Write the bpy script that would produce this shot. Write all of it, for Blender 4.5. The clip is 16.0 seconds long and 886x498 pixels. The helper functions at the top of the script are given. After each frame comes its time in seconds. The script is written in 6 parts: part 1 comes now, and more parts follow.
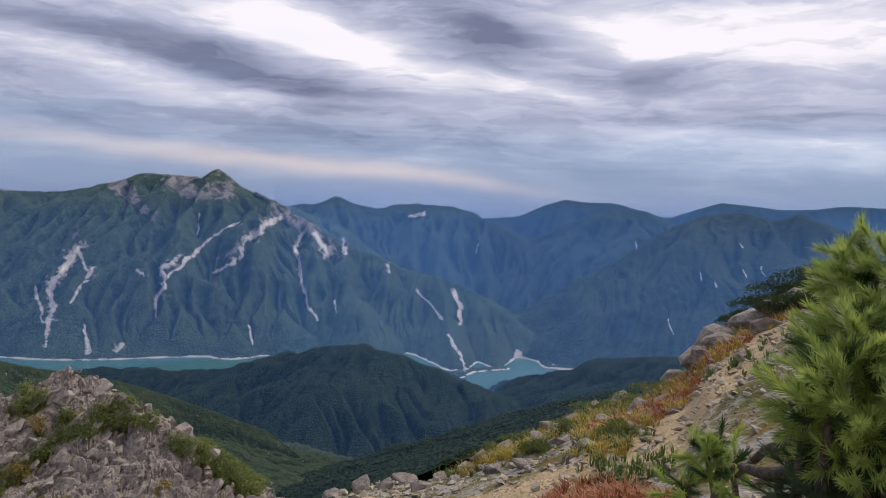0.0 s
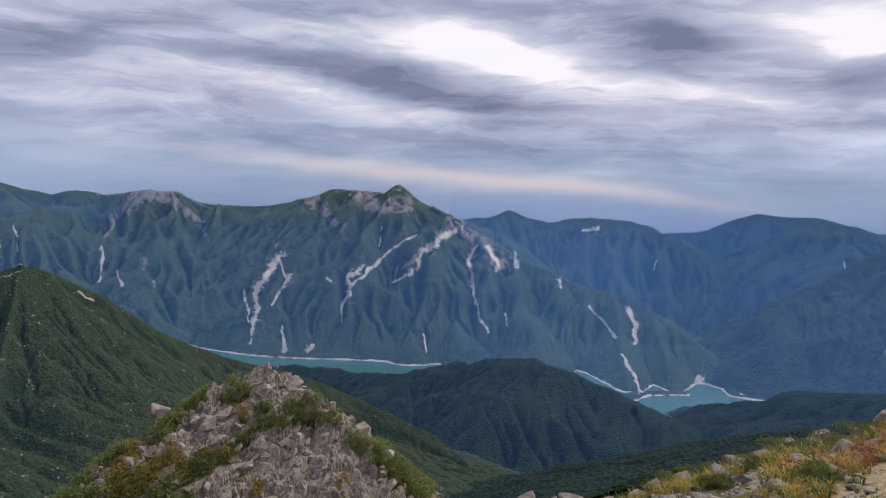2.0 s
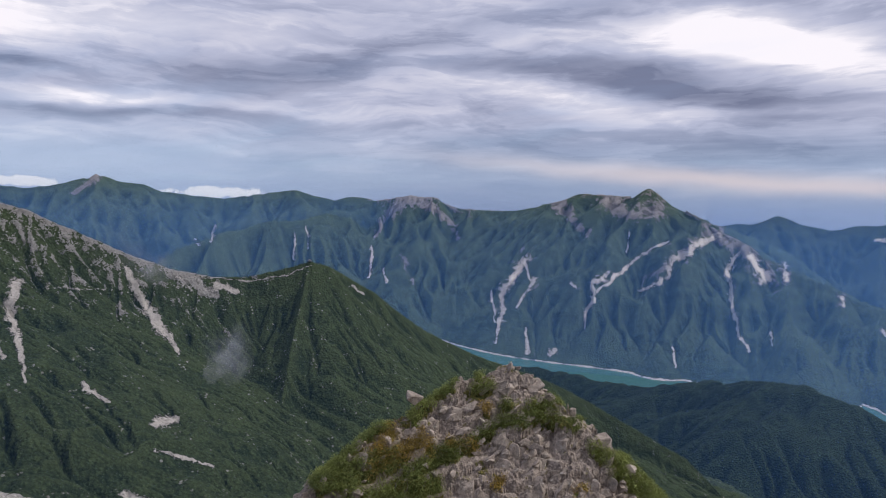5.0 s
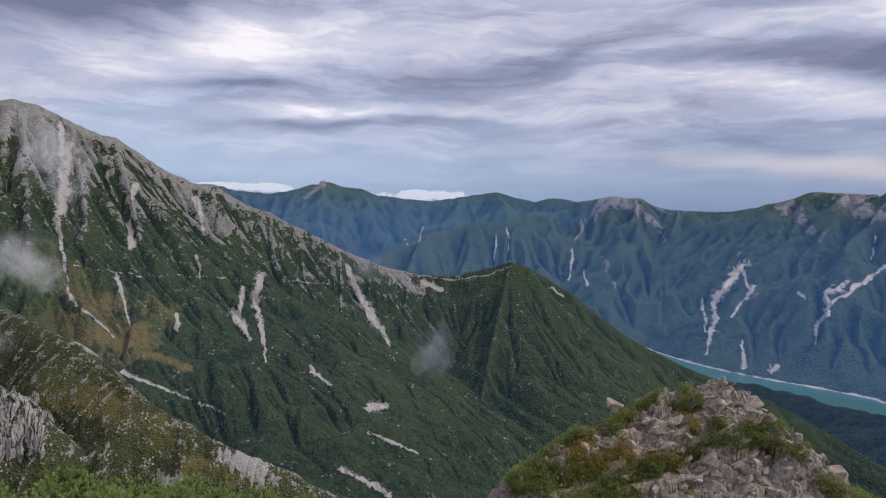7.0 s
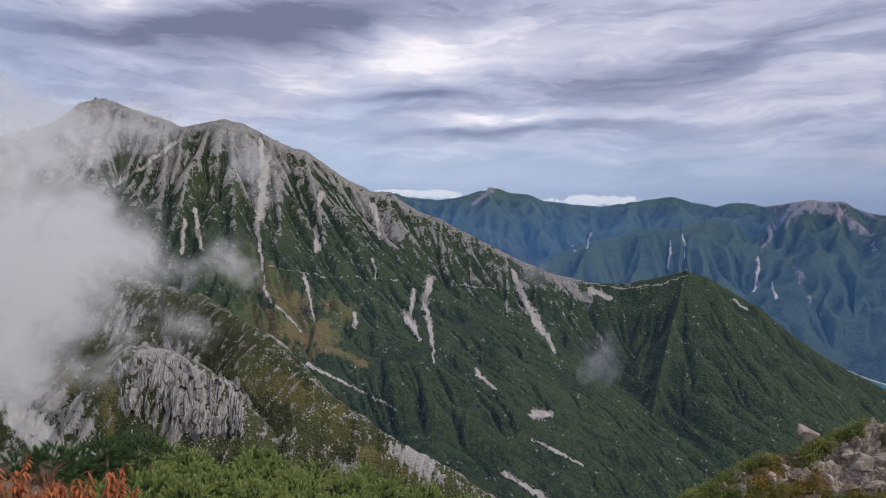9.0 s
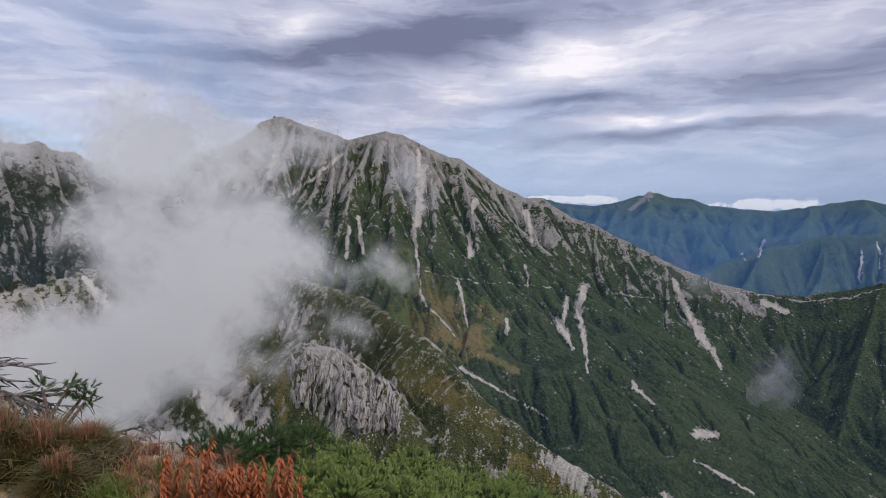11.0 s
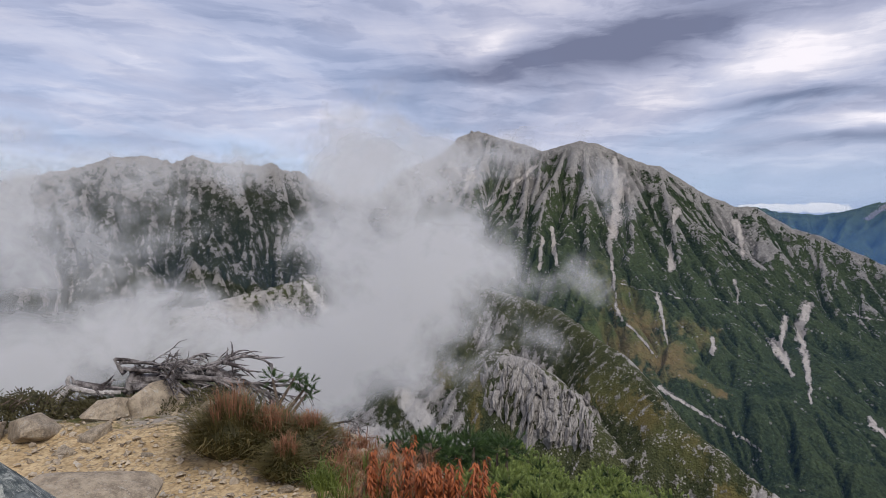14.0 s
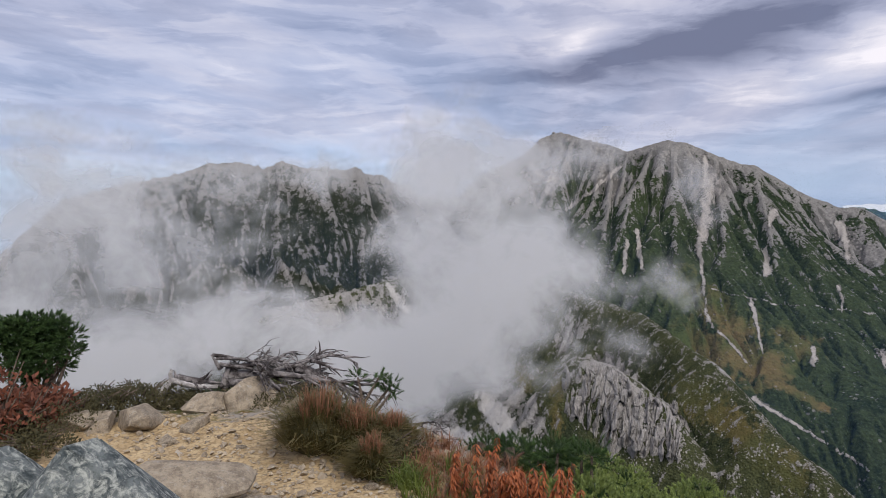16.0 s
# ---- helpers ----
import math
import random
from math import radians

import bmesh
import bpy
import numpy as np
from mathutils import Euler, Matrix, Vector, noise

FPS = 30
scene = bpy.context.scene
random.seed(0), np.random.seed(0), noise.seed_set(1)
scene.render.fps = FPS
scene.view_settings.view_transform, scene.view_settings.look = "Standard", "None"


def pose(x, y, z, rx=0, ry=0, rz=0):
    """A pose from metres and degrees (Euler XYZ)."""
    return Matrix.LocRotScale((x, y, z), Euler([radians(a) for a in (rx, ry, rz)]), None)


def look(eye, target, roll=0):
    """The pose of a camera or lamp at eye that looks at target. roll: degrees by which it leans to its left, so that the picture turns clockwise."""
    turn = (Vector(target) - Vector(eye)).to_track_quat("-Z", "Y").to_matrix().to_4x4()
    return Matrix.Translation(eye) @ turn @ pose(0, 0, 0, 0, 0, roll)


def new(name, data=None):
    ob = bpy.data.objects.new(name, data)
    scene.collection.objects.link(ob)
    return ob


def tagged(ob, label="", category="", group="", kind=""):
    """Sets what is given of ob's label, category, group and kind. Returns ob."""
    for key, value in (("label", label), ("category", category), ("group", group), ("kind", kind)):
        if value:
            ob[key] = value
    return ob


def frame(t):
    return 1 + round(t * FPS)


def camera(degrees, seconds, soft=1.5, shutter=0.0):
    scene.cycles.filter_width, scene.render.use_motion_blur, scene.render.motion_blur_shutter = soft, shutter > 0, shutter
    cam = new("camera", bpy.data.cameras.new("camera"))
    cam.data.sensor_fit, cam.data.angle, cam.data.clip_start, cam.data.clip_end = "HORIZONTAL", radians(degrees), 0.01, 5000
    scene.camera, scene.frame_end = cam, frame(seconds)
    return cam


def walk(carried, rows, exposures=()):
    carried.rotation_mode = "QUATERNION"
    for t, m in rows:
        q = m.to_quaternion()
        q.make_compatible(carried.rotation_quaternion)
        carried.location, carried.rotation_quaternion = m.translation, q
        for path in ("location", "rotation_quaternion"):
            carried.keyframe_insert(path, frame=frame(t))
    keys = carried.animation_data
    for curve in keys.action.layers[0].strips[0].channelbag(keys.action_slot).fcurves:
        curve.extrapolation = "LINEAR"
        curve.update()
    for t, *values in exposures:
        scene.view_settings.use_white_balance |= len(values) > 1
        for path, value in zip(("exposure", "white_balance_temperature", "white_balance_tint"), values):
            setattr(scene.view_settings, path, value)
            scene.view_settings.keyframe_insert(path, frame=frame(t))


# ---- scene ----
cam = camera(69.74, 16.0, soft=0.6)
walk(cam, [
    (0.0, pose(0.000, 0.000, 1.62, 85.70, -1.99, 0.15)),
    (0.5, pose(0.005, 0.000, 1.62, 86.22, -1.96, 2.18)),
    (1.0, pose(0.010, 0.000, 1.62, 86.37, -2.11, 5.90)),
    (1.5, pose(0.015, 0.000, 1.62, 86.41, -2.08, 10.72)),
    (2.0, pose(0.020, 0.000, 1.62, 86.41, -2.01, 15.58)),
    (2.5, pose(0.025, 0.000, 1.62, 86.47, -2.03, 18.63)),
    (3.0, pose(0.030, 0.000, 1.62, 86.61, -2.11, 20.86)),
    (5.5, pose(0.042, 0.008, 1.62, 85.89, -1.92, 42.33)),
    (6.0, pose(0.044, 0.009, 1.62, 85.76, -1.73, 47.24)),
    (6.5, pose(0.046, 0.011, 1.62, 85.59, -1.61, 52.46)),
    (7.0, pose(0.048, 0.012, 1.62, 85.63, -1.60, 55.36)),
    (7.5, pose(0.051, 0.014, 1.62, 85.66, -1.47, 58.76)),
    (8.0, pose(0.053, 0.015, 1.62, 85.69, -1.47, 62.08)),
    (8.5, pose(0.055, 0.017, 1.62, 85.76, -1.35, 65.92)),
    (9.0, pose(0.058, 0.018, 1.62, 85.78, -1.23, 70.28)),
    (9.5, pose(0.060, 0.020, 1.62, 85.80, -1.09, 74.53)),
    (12.0, pose(0.060, 0.040, 1.62, 86.46, -0.53, 89.41)),
    (12.5, pose(0.061, 0.035, 1.62, 86.60, -0.49, 92.39)),
    (13.0, pose(0.062, 0.030, 1.62, 86.75, -0.30, 95.26)),
    (13.5, pose(0.063, 0.025, 1.62, 86.89, -0.28, 98.47)),
    (14.0, pose(0.064, 0.020, 1.62, 87.01, -0.17, 101.25)),
    (14.5, pose(0.064, 0.015, 1.62, 87.11, -0.03, 103.36)),
    (15.0, pose(0.065, 0.010, 1.62, 87.18, 0.04, 105.56)),
    (15.5, pose(0.066, 0.005, 1.62, 87.23, 0.13, 107.54)),
    (16.0, pose(0.067, 0.000, 1.62, 87.23, 0.02, 108.50)),
])

# ---- node helpers ----
class Graph:
    """Short hand for building a node tree."""

    def __init__(self, tree):
        self.tree, self.nodes, self.links = tree, tree.nodes, tree.links
        self.nodes.clear()

    def put(self, socket, value):
        if value is None:
            return
        if isinstance(value, bpy.types.NodeSocket):
            self.links.new(value, socket)
        elif isinstance(value, (tuple, list)) and socket.type == "RGBA" and len(value) == 3:
            socket.default_value = (*value, 1)
        else:
            socket.default_value = value

    def node(self, kind, **inputs):
        n = self.nodes.new(kind)
        for key, value in inputs.items():
            self.put(n.inputs[key.replace("_", " ")], value)
        return n

    def math(self, op, a, b=0.0, c=0.0, clamp=False):
        n = self.nodes.new("ShaderNodeMath")
        n.operation, n.use_clamp = op, clamp
        for i, v in enumerate((a, b, c)):
            self.put(n.inputs[i], v)
        return n.outputs[0]

    def vmath(self, op, a, b=(0, 0, 0)):
        n = self.nodes.new("ShaderNodeVectorMath")
        n.operation = op
        self.put(n.inputs[0], a)
        self.put(n.inputs[1], b)
        return n.outputs["Value"] if op in ("LENGTH", "DOT_PRODUCT") else n.outputs[0]

    def noise(self, vector, scale, detail=4.0, rough=0.55, distort=0.0, ridged=False):
        n = self.nodes.new("ShaderNodeTexNoise")
        if ridged:
            n.noise_type = "RIDGED_MULTIFRACTAL"
        self.put(n.inputs["Vector"], vector)
        for key, v in (("Scale", scale), ("Detail", detail), ("Roughness", rough), ("Distortion", distort)):
            self.put(n.inputs[key], v)
        return n.outputs["Fac"]

    def noise3(self, vector, scale, detail=3.0):
        n = self.nodes.new("ShaderNodeTexNoise")
        self.put(n.inputs["Vector"], vector)
        self.put(n.inputs["Scale"], scale)
        self.put(n.inputs["Detail"], detail)
        return self.vmath("SUBTRACT", n.outputs["Color"], (0.5, 0.5, 0.5))

    def voronoi(self, vector, scale, feature="F1", out="Distance"):
        n = self.nodes.new("ShaderNodeTexVoronoi")
        n.feature = feature
        self.put(n.inputs["Vector"], vector)
        self.put(n.inputs["Scale"], scale)
        return n.outputs[out]

    def step(self, value, lo, hi, a=0.0, b=1.0):
        n = self.nodes.new("ShaderNodeMapRange")
        n.interpolation_type = "SMOOTHSTEP"
        for i, v in enumerate((value, lo, hi, a, b)):
            self.put(n.inputs[i], v)
        return n.outputs[0]

    def mix(self, fac, a, b):
        n = self.nodes.new("ShaderNodeMix")
        n.data_type = "RGBA"
        self.put(n.inputs[0], fac)
        self.put(n.inputs[6], a)
        self.put(n.inputs[7], b)
        return n.outputs[2]

    def combine(self, x, y, z):
        n = self.nodes.new("ShaderNodeCombineXYZ")
        for i, v in enumerate((x, y, z)):
            self.put(n.inputs[i], v)
        return n.outputs[0]

    def split(self, vector):
        n = self.nodes.new("ShaderNodeSeparateXYZ")
        self.put(n.inputs[0], vector)
        return n.outputs

    def attribute(self, name):
        n = self.nodes.new("ShaderNodeAttribute")
        n.attribute_name = name
        return n.outputs["Fac"]

    def coords(self, out="Object"):
        return self.nodes.new("ShaderNodeTexCoord").outputs[out]

    def bump(self, height, strength, distance):
        return self.node("ShaderNodeBump", Height=height, Strength=strength, Distance=distance).outputs[0]


# ---- sky: cloud deck over a pale blue morning sky, and one soft sun ----
SUN_ELEVATION, SUN_ROTATION = radians(50), radians(48)
world = bpy.data.worlds.new("sky")
scene.world = world
world.use_nodes = True
g = Graph(world.node_tree)
way = g.coords("Generated")
wx, wy, wz = g.split(way)
high = g.math("MAXIMUM", wz, 0.0)
sky = g.nodes.new("ShaderNodeTexSky")
sky.sky_type, sky.sun_disc = "NISHITA", False
sky.sun_elevation, sky.sun_rotation, sky.altitude = SUN_ELEVATION, SUN_ROTATION, 2700
clear = g.vmath("MULTIPLY", sky.outputs[0], (0.16, 0.16, 0.16))
# the deck lies on a plane overhead, so that it crowds towards the horizon
lift = g.math("ADD", high, 0.10)
deck = g.combine(g.math("DIVIDE", wx, lift), g.math("DIVIDE", wy, lift), 0.0)
deck = g.vmath("ADD", deck, g.vmath("MULTIPLY", g.noise3(deck, 0.55, 2), (0.9, 0.9, 0)))
turn = g.nodes.new("ShaderNodeMapping")
g.put(turn.inputs["Vector"], deck)
turn.inputs["Rotation"].default_value = (0, 0, radians(-24))
turn.inputs["Scale"].default_value = (0.42, 1.0, 1.0)
deck = turn.outputs[0]
thick = g.noise(deck, 0.9, 7, 0.56)
wisps = g.noise(deck, 3.4, 6, 0.6)
bearing = g.math("MULTIPLY", g.math("ARCTAN2", g.math("MULTIPLY", wx, -1.0), wy), 57.29578)
rise = g.math("MULTIPLY", g.math("ARCSINE", wz), 57.29578)
warp = g.noise3(g.vmath("MULTIPLY", way, (1.0, 1.0, 3.0)), 4.5, 3)
warp_x, warp_y, _ = g.split(warp)
wb = g.math("ADD", bearing, g.math("MULTIPLY", warp_x, 9.0))
wr = g.math("ADD", rise, g.math("MULTIPLY", warp_y, 3.2))


def cloud_mass(b, r, half_b, half_r, lean, amount, frame_b=None, frame_r=None):
    """One broad cloud of the deck: bearing, height, half sizes and lean in degrees."""
    c, s = math.cos(radians(lean)), math.sin(radians(lean))
    db, dr = g.math("SUBTRACT", frame_b or wb, b), g.math("SUBTRACT", frame_r or wr, r)
    p = g.math("ADD", g.math("MULTIPLY", db, c / half_b), g.math("MULTIPLY", dr, s / half_b))
    q = g.math("SUBTRACT", g.math("MULTIPLY", dr, c / half_r), g.math("MULTIPLY", db, s / half_r))
    e = g.math("ADD", g.math("MULTIPLY", p, p), g.math("MULTIPLY", q, q))
    return g.math("MULTIPLY", g.math("EXPONENT", g.math("MULTIPLY", e, -1.0)), amount)


CLOUDS = [
    (10.2, 13.0, 9.7, 1.7, 19, 0.55), (-5.3, 10.3, 7.1, 1.0, 4, 0.35), (-26.4, 13.8, 13.2, 3.6, 0, 0.50), (-14.7, 15.1, 5.1, 1.7, 0, 0.35),
    (27.9, 9.8, 9.7, 0.8, 6, 0.35), (-28.2, 5.1, 11.2, 0.8, 2, 0.25), (-21.9, 6.1, 8.1, 0.5, 4, 0.15), (-2.6, 14.6, 7.1, 2.3, 6, -0.47),
    (-17.2, 11.0, 8.1, 1.5, 4, -0.33), (27.5, 11.7, 14.3, 1.5, 10, -0.33), (15.8, 10.5, 8.1, 1.3, 14, -0.27), (9.5, 5.4, 21.4, 1.3, 4, -0.27),
    (-26.0, 7.6, 11.2, 0.9, 2, -0.20), (-20.0, 1.7, 19.3, 1.6, 2, -0.23), (29.4, 5.2, 13.2, 1.5, 4, -0.20), (21.2, 7.9, 10.2, 0.9, 6, 0.18),
    (7.6, 8.0, 10.2, 0.5, 3, 0.15), (49.9, 11.6, 12.7, 1.8, -8, -0.35), (37.0, 13.2, 6.6, 0.8, -8, 0.30), (66.4, 7.3, 7.1, 0.6, -2, 0.28),
    (67.6, 6.2, 11.7, 0.6, -2, -0.22), (74.2, 9.4, 4.8, 0.7, 4, -0.17), (18.6, 14.1, 13.2, 1.8, 0, 0.30), (20.8, 16.3, 16.3, 0.9, -3, -0.23),
    (61.2, 14.1, 15.3, 2.0, 0, 0.18), (36.8, 7.4, 15.3, 0.8, 2, 0.15), (50.7, 3.2, 15.3, 1.0, 0, -0.09), (91.2, 13.8, 21.4, 2.3, -8, -0.39),
    (98.6, 11.1, 3.6, 0.8, 0, 0.25), (77.7, 11.5, 13.2, 2.5, -6, 0.20), (74.7, 9.0, 4.6, 0.4, 0, -0.14), (64.6, 6.2, 17.3, 0.6, -4, -0.12),
    (83.8, 14.1, 12.7, 2.3, -16, -0.31), (97.5, 15.0, 3.1, 1.3, -10, 0.38), (73.4, 12.9, 8.1, 2.0, -16, 0.18), (117.5, 11.6, 13.2, 4.6, 0, 0.16),
    (74.6, 9.1, 4.6, 0.5, 0, -0.16), (68.0, 6.8, 10.2, 0.6, -6, 0.20), (70.1, 5.3, 13.2, 0.5, -6, -0.12), (6.0, 8.0, 22.0, 3.0, 2, -0.13)]
streaks = g.noise(g.combine(g.math("MULTIPLY", wb, 0.075), g.math("MULTIPLY", wr, 0.42), 0.0), 1.0, 9, 0.54)
fibres = g.noise(g.combine(g.math("MULTIPLY", wb, 0.25), g.math("MULTIPLY", wr, 1.5), 4.0), 1.0, 8, 0.64)
banks = g.step(g.noise(g.combine(g.math("MULTIPLY", wb, 0.11), g.math("MULTIPLY", wr, 0.55), 9.0), 1.0, 9, 0.56), 0.45, 0.56)
mass = g.math("MULTIPLY", g.math("SUBTRACT", thick, 0.5), 0.5)
mass = g.math("ADD", mass, g.math("MULTIPLY", g.math("SUBTRACT", wisps, 0.5), 0.3))
mass = g.math("ADD", mass, g.math("MULTIPLY", g.math("SUBTRACT", streaks, 0.5), 0.62))
mass = g.math("ADD", mass, g.math("MULTIPLY", g.math("SUBTRACT", fibres, 0.5), 0.15))
mass = g.math("ADD", mass, g.math("MULTIPLY", g.math("SUBTRACT", banks, 0.5), 0.13))
for row in CLOUDS:
    mass = g.math("ADD", mass, cloud_mass(*row))
ramp = g.nodes.new("ShaderNodeValToRGB")
g.put(ramp.inputs[0], g.math("ADD", mass, 0.5, clamp=True))
cr = ramp.color_ramp
cr.elements[0].position, cr.elements[0].color = 0.05, (0.165, 0.185, 0.285, 1)
cr.elements[1].position, cr.elements[1].color = 0.92, (0.88, 0.84, 0.90, 1)
for at, col in ((0.32, (0.305, 0.33, 0.46, 1)), (0.52, (0.44, 0.46, 0.60, 1)), (0.72, (0.60, 0.60, 0.71, 1))):
    cr.elements.new(at).color = col
veil = g.step(rise, 0.5, 9.0, 0.75, 1.0)
cover = g.math("MULTIPLY", veil, g.step(g.math("ADD", thick, g.math("MULTIPLY", bearing, -0.0016)), 0.16, 0.46, 0.8, 1.0))
deck_colour = g.mix(cover, clear, ramp.outputs[0])
# the far rim: blue-grey air with a peach strip where the deck ends
rim = g.math("MULTIPLY", g.step(g.math("ADD", rise, g.math("MULTIPLY", g.math("SUBTRACT", streaks, 0.5), 5.0)), 7.5, 0.8), 0.8)
deck_colour = g.mix(rim, deck_colour, g.mix(g.step(bearing, 30.0, 70.0), (0.20, 0.265, 0.43), (0.34, 0.43, 0.62)))
low_b = g.math("ADD", bearing, g.math("MULTIPLY", warp_x, 6.0))
low_r = g.math("ADD", rise, g.math("MULTIPLY", warp_y, 2.2))
strip = g.math("ADD", cloud_mass(18, 3.1, 17, 0.9, 3, 0.6, low_b, low_r), cloud_mass(1, 1.8, 12, 0.5, 4, 0.45, low_b, low_r))
deck_colour = g.mix(strip, deck_colour, (0.68, 0.59, 0.60))
heaps = 0.0
for row in [(71.1, 0.6, 3.8, 0.4, 0, 0.90), (57.4, 0.4, 4.3, 0.5, 0, 0.90), (75.0, 0.8, 2.0, 0.3, 0, 0.60)]:
    heaps = g.math("ADD", heaps, cloud_mass(*row, low_b, low_r))
deck_colour = g.mix(g.step(g.math("ADD", heaps, g.math("MULTIPLY", g.math("SUBTRACT", g.noise(way, 60.0, 5, 0.6), 0.5), 1.4)), 0.34, 0.55), deck_colour, (0.70, 0.72, 0.78))
below = g.step(wz, -0.01, -0.12)
deck_colour = g.mix(below, deck_colour, (0.12, 0.15, 0.17))
back = g.node("ShaderNodeBackground", Color=deck_colour, Strength=1.0)
g.links.new(back.outputs[0], g.node("ShaderNodeOutputWorld").inputs["Surface"])

sun = new("sun", bpy.data.lights.new("sun", "SUN"))
sun.data.energy, sun.data.angle, sun.data.color = 2.4, radians(35), (1.0, 0.94, 0.86)
sun.matrix_world = look((math.sin(SUN_ROTATION) * math.cos(SUN_ELEVATION), math.cos(SUN_ROTATION) * math.cos(SUN_ELEVATION), math.sin(SUN_ELEVATION)), (0, 0, 0))
scene.view_settings.exposure = 0.14

# ---- materials ----
def material(name):
    m = bpy.data.materials.new(name)
    m.use_nodes = True
    return m, Graph(m.node_tree)


def finish(g, colour, rough=0.9, normal=None, spec=0.2):
    b = g.node("ShaderNodeBsdfPrincipled", Base_Color=colour, Roughness=rough)
    b.inputs["Specular IOR Level"].default_value = spec
    if normal is not None:
        g.put(b.inputs["Normal"], normal)
    g.links.new(b.outputs[0], g.node("ShaderNodeOutputMaterial").inputs["Surface"])


def tint(c, k):
    return tuple(v * k for v in c)


def slope_material(name, size, green, dark_green, rock, scree, crest_rock, meadow=None, rocky=0.0, ribs=0.5, wildness=2.0, crown=0.3, bare_gain=0.5, chutes=0.0, blocks=0.0, fray=1.0):
    """Mountain side: scrub and forest, bare rock on the ribs and near the crest, pale scree in the scars."""
    m, g = material(name)
    at = g.coords()
    broad = g.noise(at, 1.0 / (size * 6), 5, 0.6)
    fine = g.noise(at, 1.0 / size, 8, 0.7)
    grain = g.noise(at, 6.0 / size, 4, 0.7)
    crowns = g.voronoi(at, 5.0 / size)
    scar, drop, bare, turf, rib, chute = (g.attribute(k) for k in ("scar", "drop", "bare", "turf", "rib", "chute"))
    # relief shading put into the leaf colour: dark in gullies, lighter on ribs
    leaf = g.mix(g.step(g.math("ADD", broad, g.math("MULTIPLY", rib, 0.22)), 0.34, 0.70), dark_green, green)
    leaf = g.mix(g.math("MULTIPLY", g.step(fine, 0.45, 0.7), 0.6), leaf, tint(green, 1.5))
    # gaps between the crowns coloured darker, as shade
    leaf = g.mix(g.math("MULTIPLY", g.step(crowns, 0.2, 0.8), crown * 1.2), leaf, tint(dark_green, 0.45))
    leaf = g.mix(g.math("MULTIPLY", g.step(grain, 0.5, 0.72), 0.55), leaf, tint(green, 1.9))
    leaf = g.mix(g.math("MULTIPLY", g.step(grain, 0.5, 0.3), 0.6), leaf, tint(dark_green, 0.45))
    if meadow:
        leaf = g.mix(g.step(g.math("ADD", turf, g.math("MULTIPLY", g.math("SUBTRACT", fine, 0.5), 2.2)), 0.35, 0.75), leaf,
                     g.mix(g.step(broad, 0.42, 0.6), meadow[0], meadow[1]))
    stone = g.mix(g.step(grain, 0.3, 0.7), tint(rock, 0.6), rock)
    stone = g.mix(g.step(fine, 0.52, 0.75), stone, tint(rock, 0.45))
    # gully shade painted into the rock colour where the land is hollow
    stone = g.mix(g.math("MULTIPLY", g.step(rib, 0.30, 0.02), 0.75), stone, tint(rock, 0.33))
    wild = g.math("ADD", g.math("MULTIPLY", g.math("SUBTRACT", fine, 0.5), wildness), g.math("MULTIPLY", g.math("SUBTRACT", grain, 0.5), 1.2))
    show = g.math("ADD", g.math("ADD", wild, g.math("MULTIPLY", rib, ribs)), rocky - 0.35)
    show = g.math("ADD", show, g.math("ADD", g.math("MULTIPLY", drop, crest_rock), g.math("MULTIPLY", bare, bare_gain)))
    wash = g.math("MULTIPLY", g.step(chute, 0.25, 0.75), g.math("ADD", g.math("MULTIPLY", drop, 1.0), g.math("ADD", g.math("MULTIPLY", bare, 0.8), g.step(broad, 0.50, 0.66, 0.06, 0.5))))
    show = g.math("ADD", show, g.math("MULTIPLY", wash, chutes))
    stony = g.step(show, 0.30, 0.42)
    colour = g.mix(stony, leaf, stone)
    edge = g.math("ADD", scar, g.math("ADD", g.math("MULTIPLY", g.math("SUBTRACT", fine, 0.5), 1.6 * fray), g.math("MULTIPLY", g.math("SUBTRACT", grain, 0.5), 1.2 * fray)))
    loose = g.mix(g.step(grain, 0.3, 0.7), tint(scree, 0.75), scree)
    gone = g.step(g.math("ADD", edge, g.math("MULTIPLY", wash, chutes * 0.45)), 0.30, 0.60)
    colour = g.mix(gone, colour, loose)
    if blocks:
        patch = g.math("ADD", g.noise(at, 0.9 / size, 5, 0.65), g.math("ADD", g.math("MULTIPLY", wash, 0.22), g.math("ADD", g.math("MULTIPLY", bare, 0.12), g.math("MULTIPLY", drop, 0.06))))
        lone = g.math("MULTIPLY", g.step(g.voronoi(at, 3.6 / size), 0.42, 0.26), g.step(patch, 0.57, 0.67))
        colour = g.mix(g.math("MULTIPLY", lone, blocks), colour, g.mix(grain, tint(scree, 0.7), tint(scree, 1.15)))
    tops = g.math("MULTIPLY", g.math("MULTIPLY", crowns, g.math("SUBTRACT", 1.0, stony)), -crown)
    relief = g.math("ADD", g.math("MULTIPLY", fine, 1.0), tops)
    relief = g.math("MULTIPLY", relief, g.math("SUBTRACT", 1.0, g.math("MULTIPLY", gone, 0.7)))
    finish(g, colour, 0.95, g.bump(relief, 1.0, size * 0.6), 0.05)
    return m


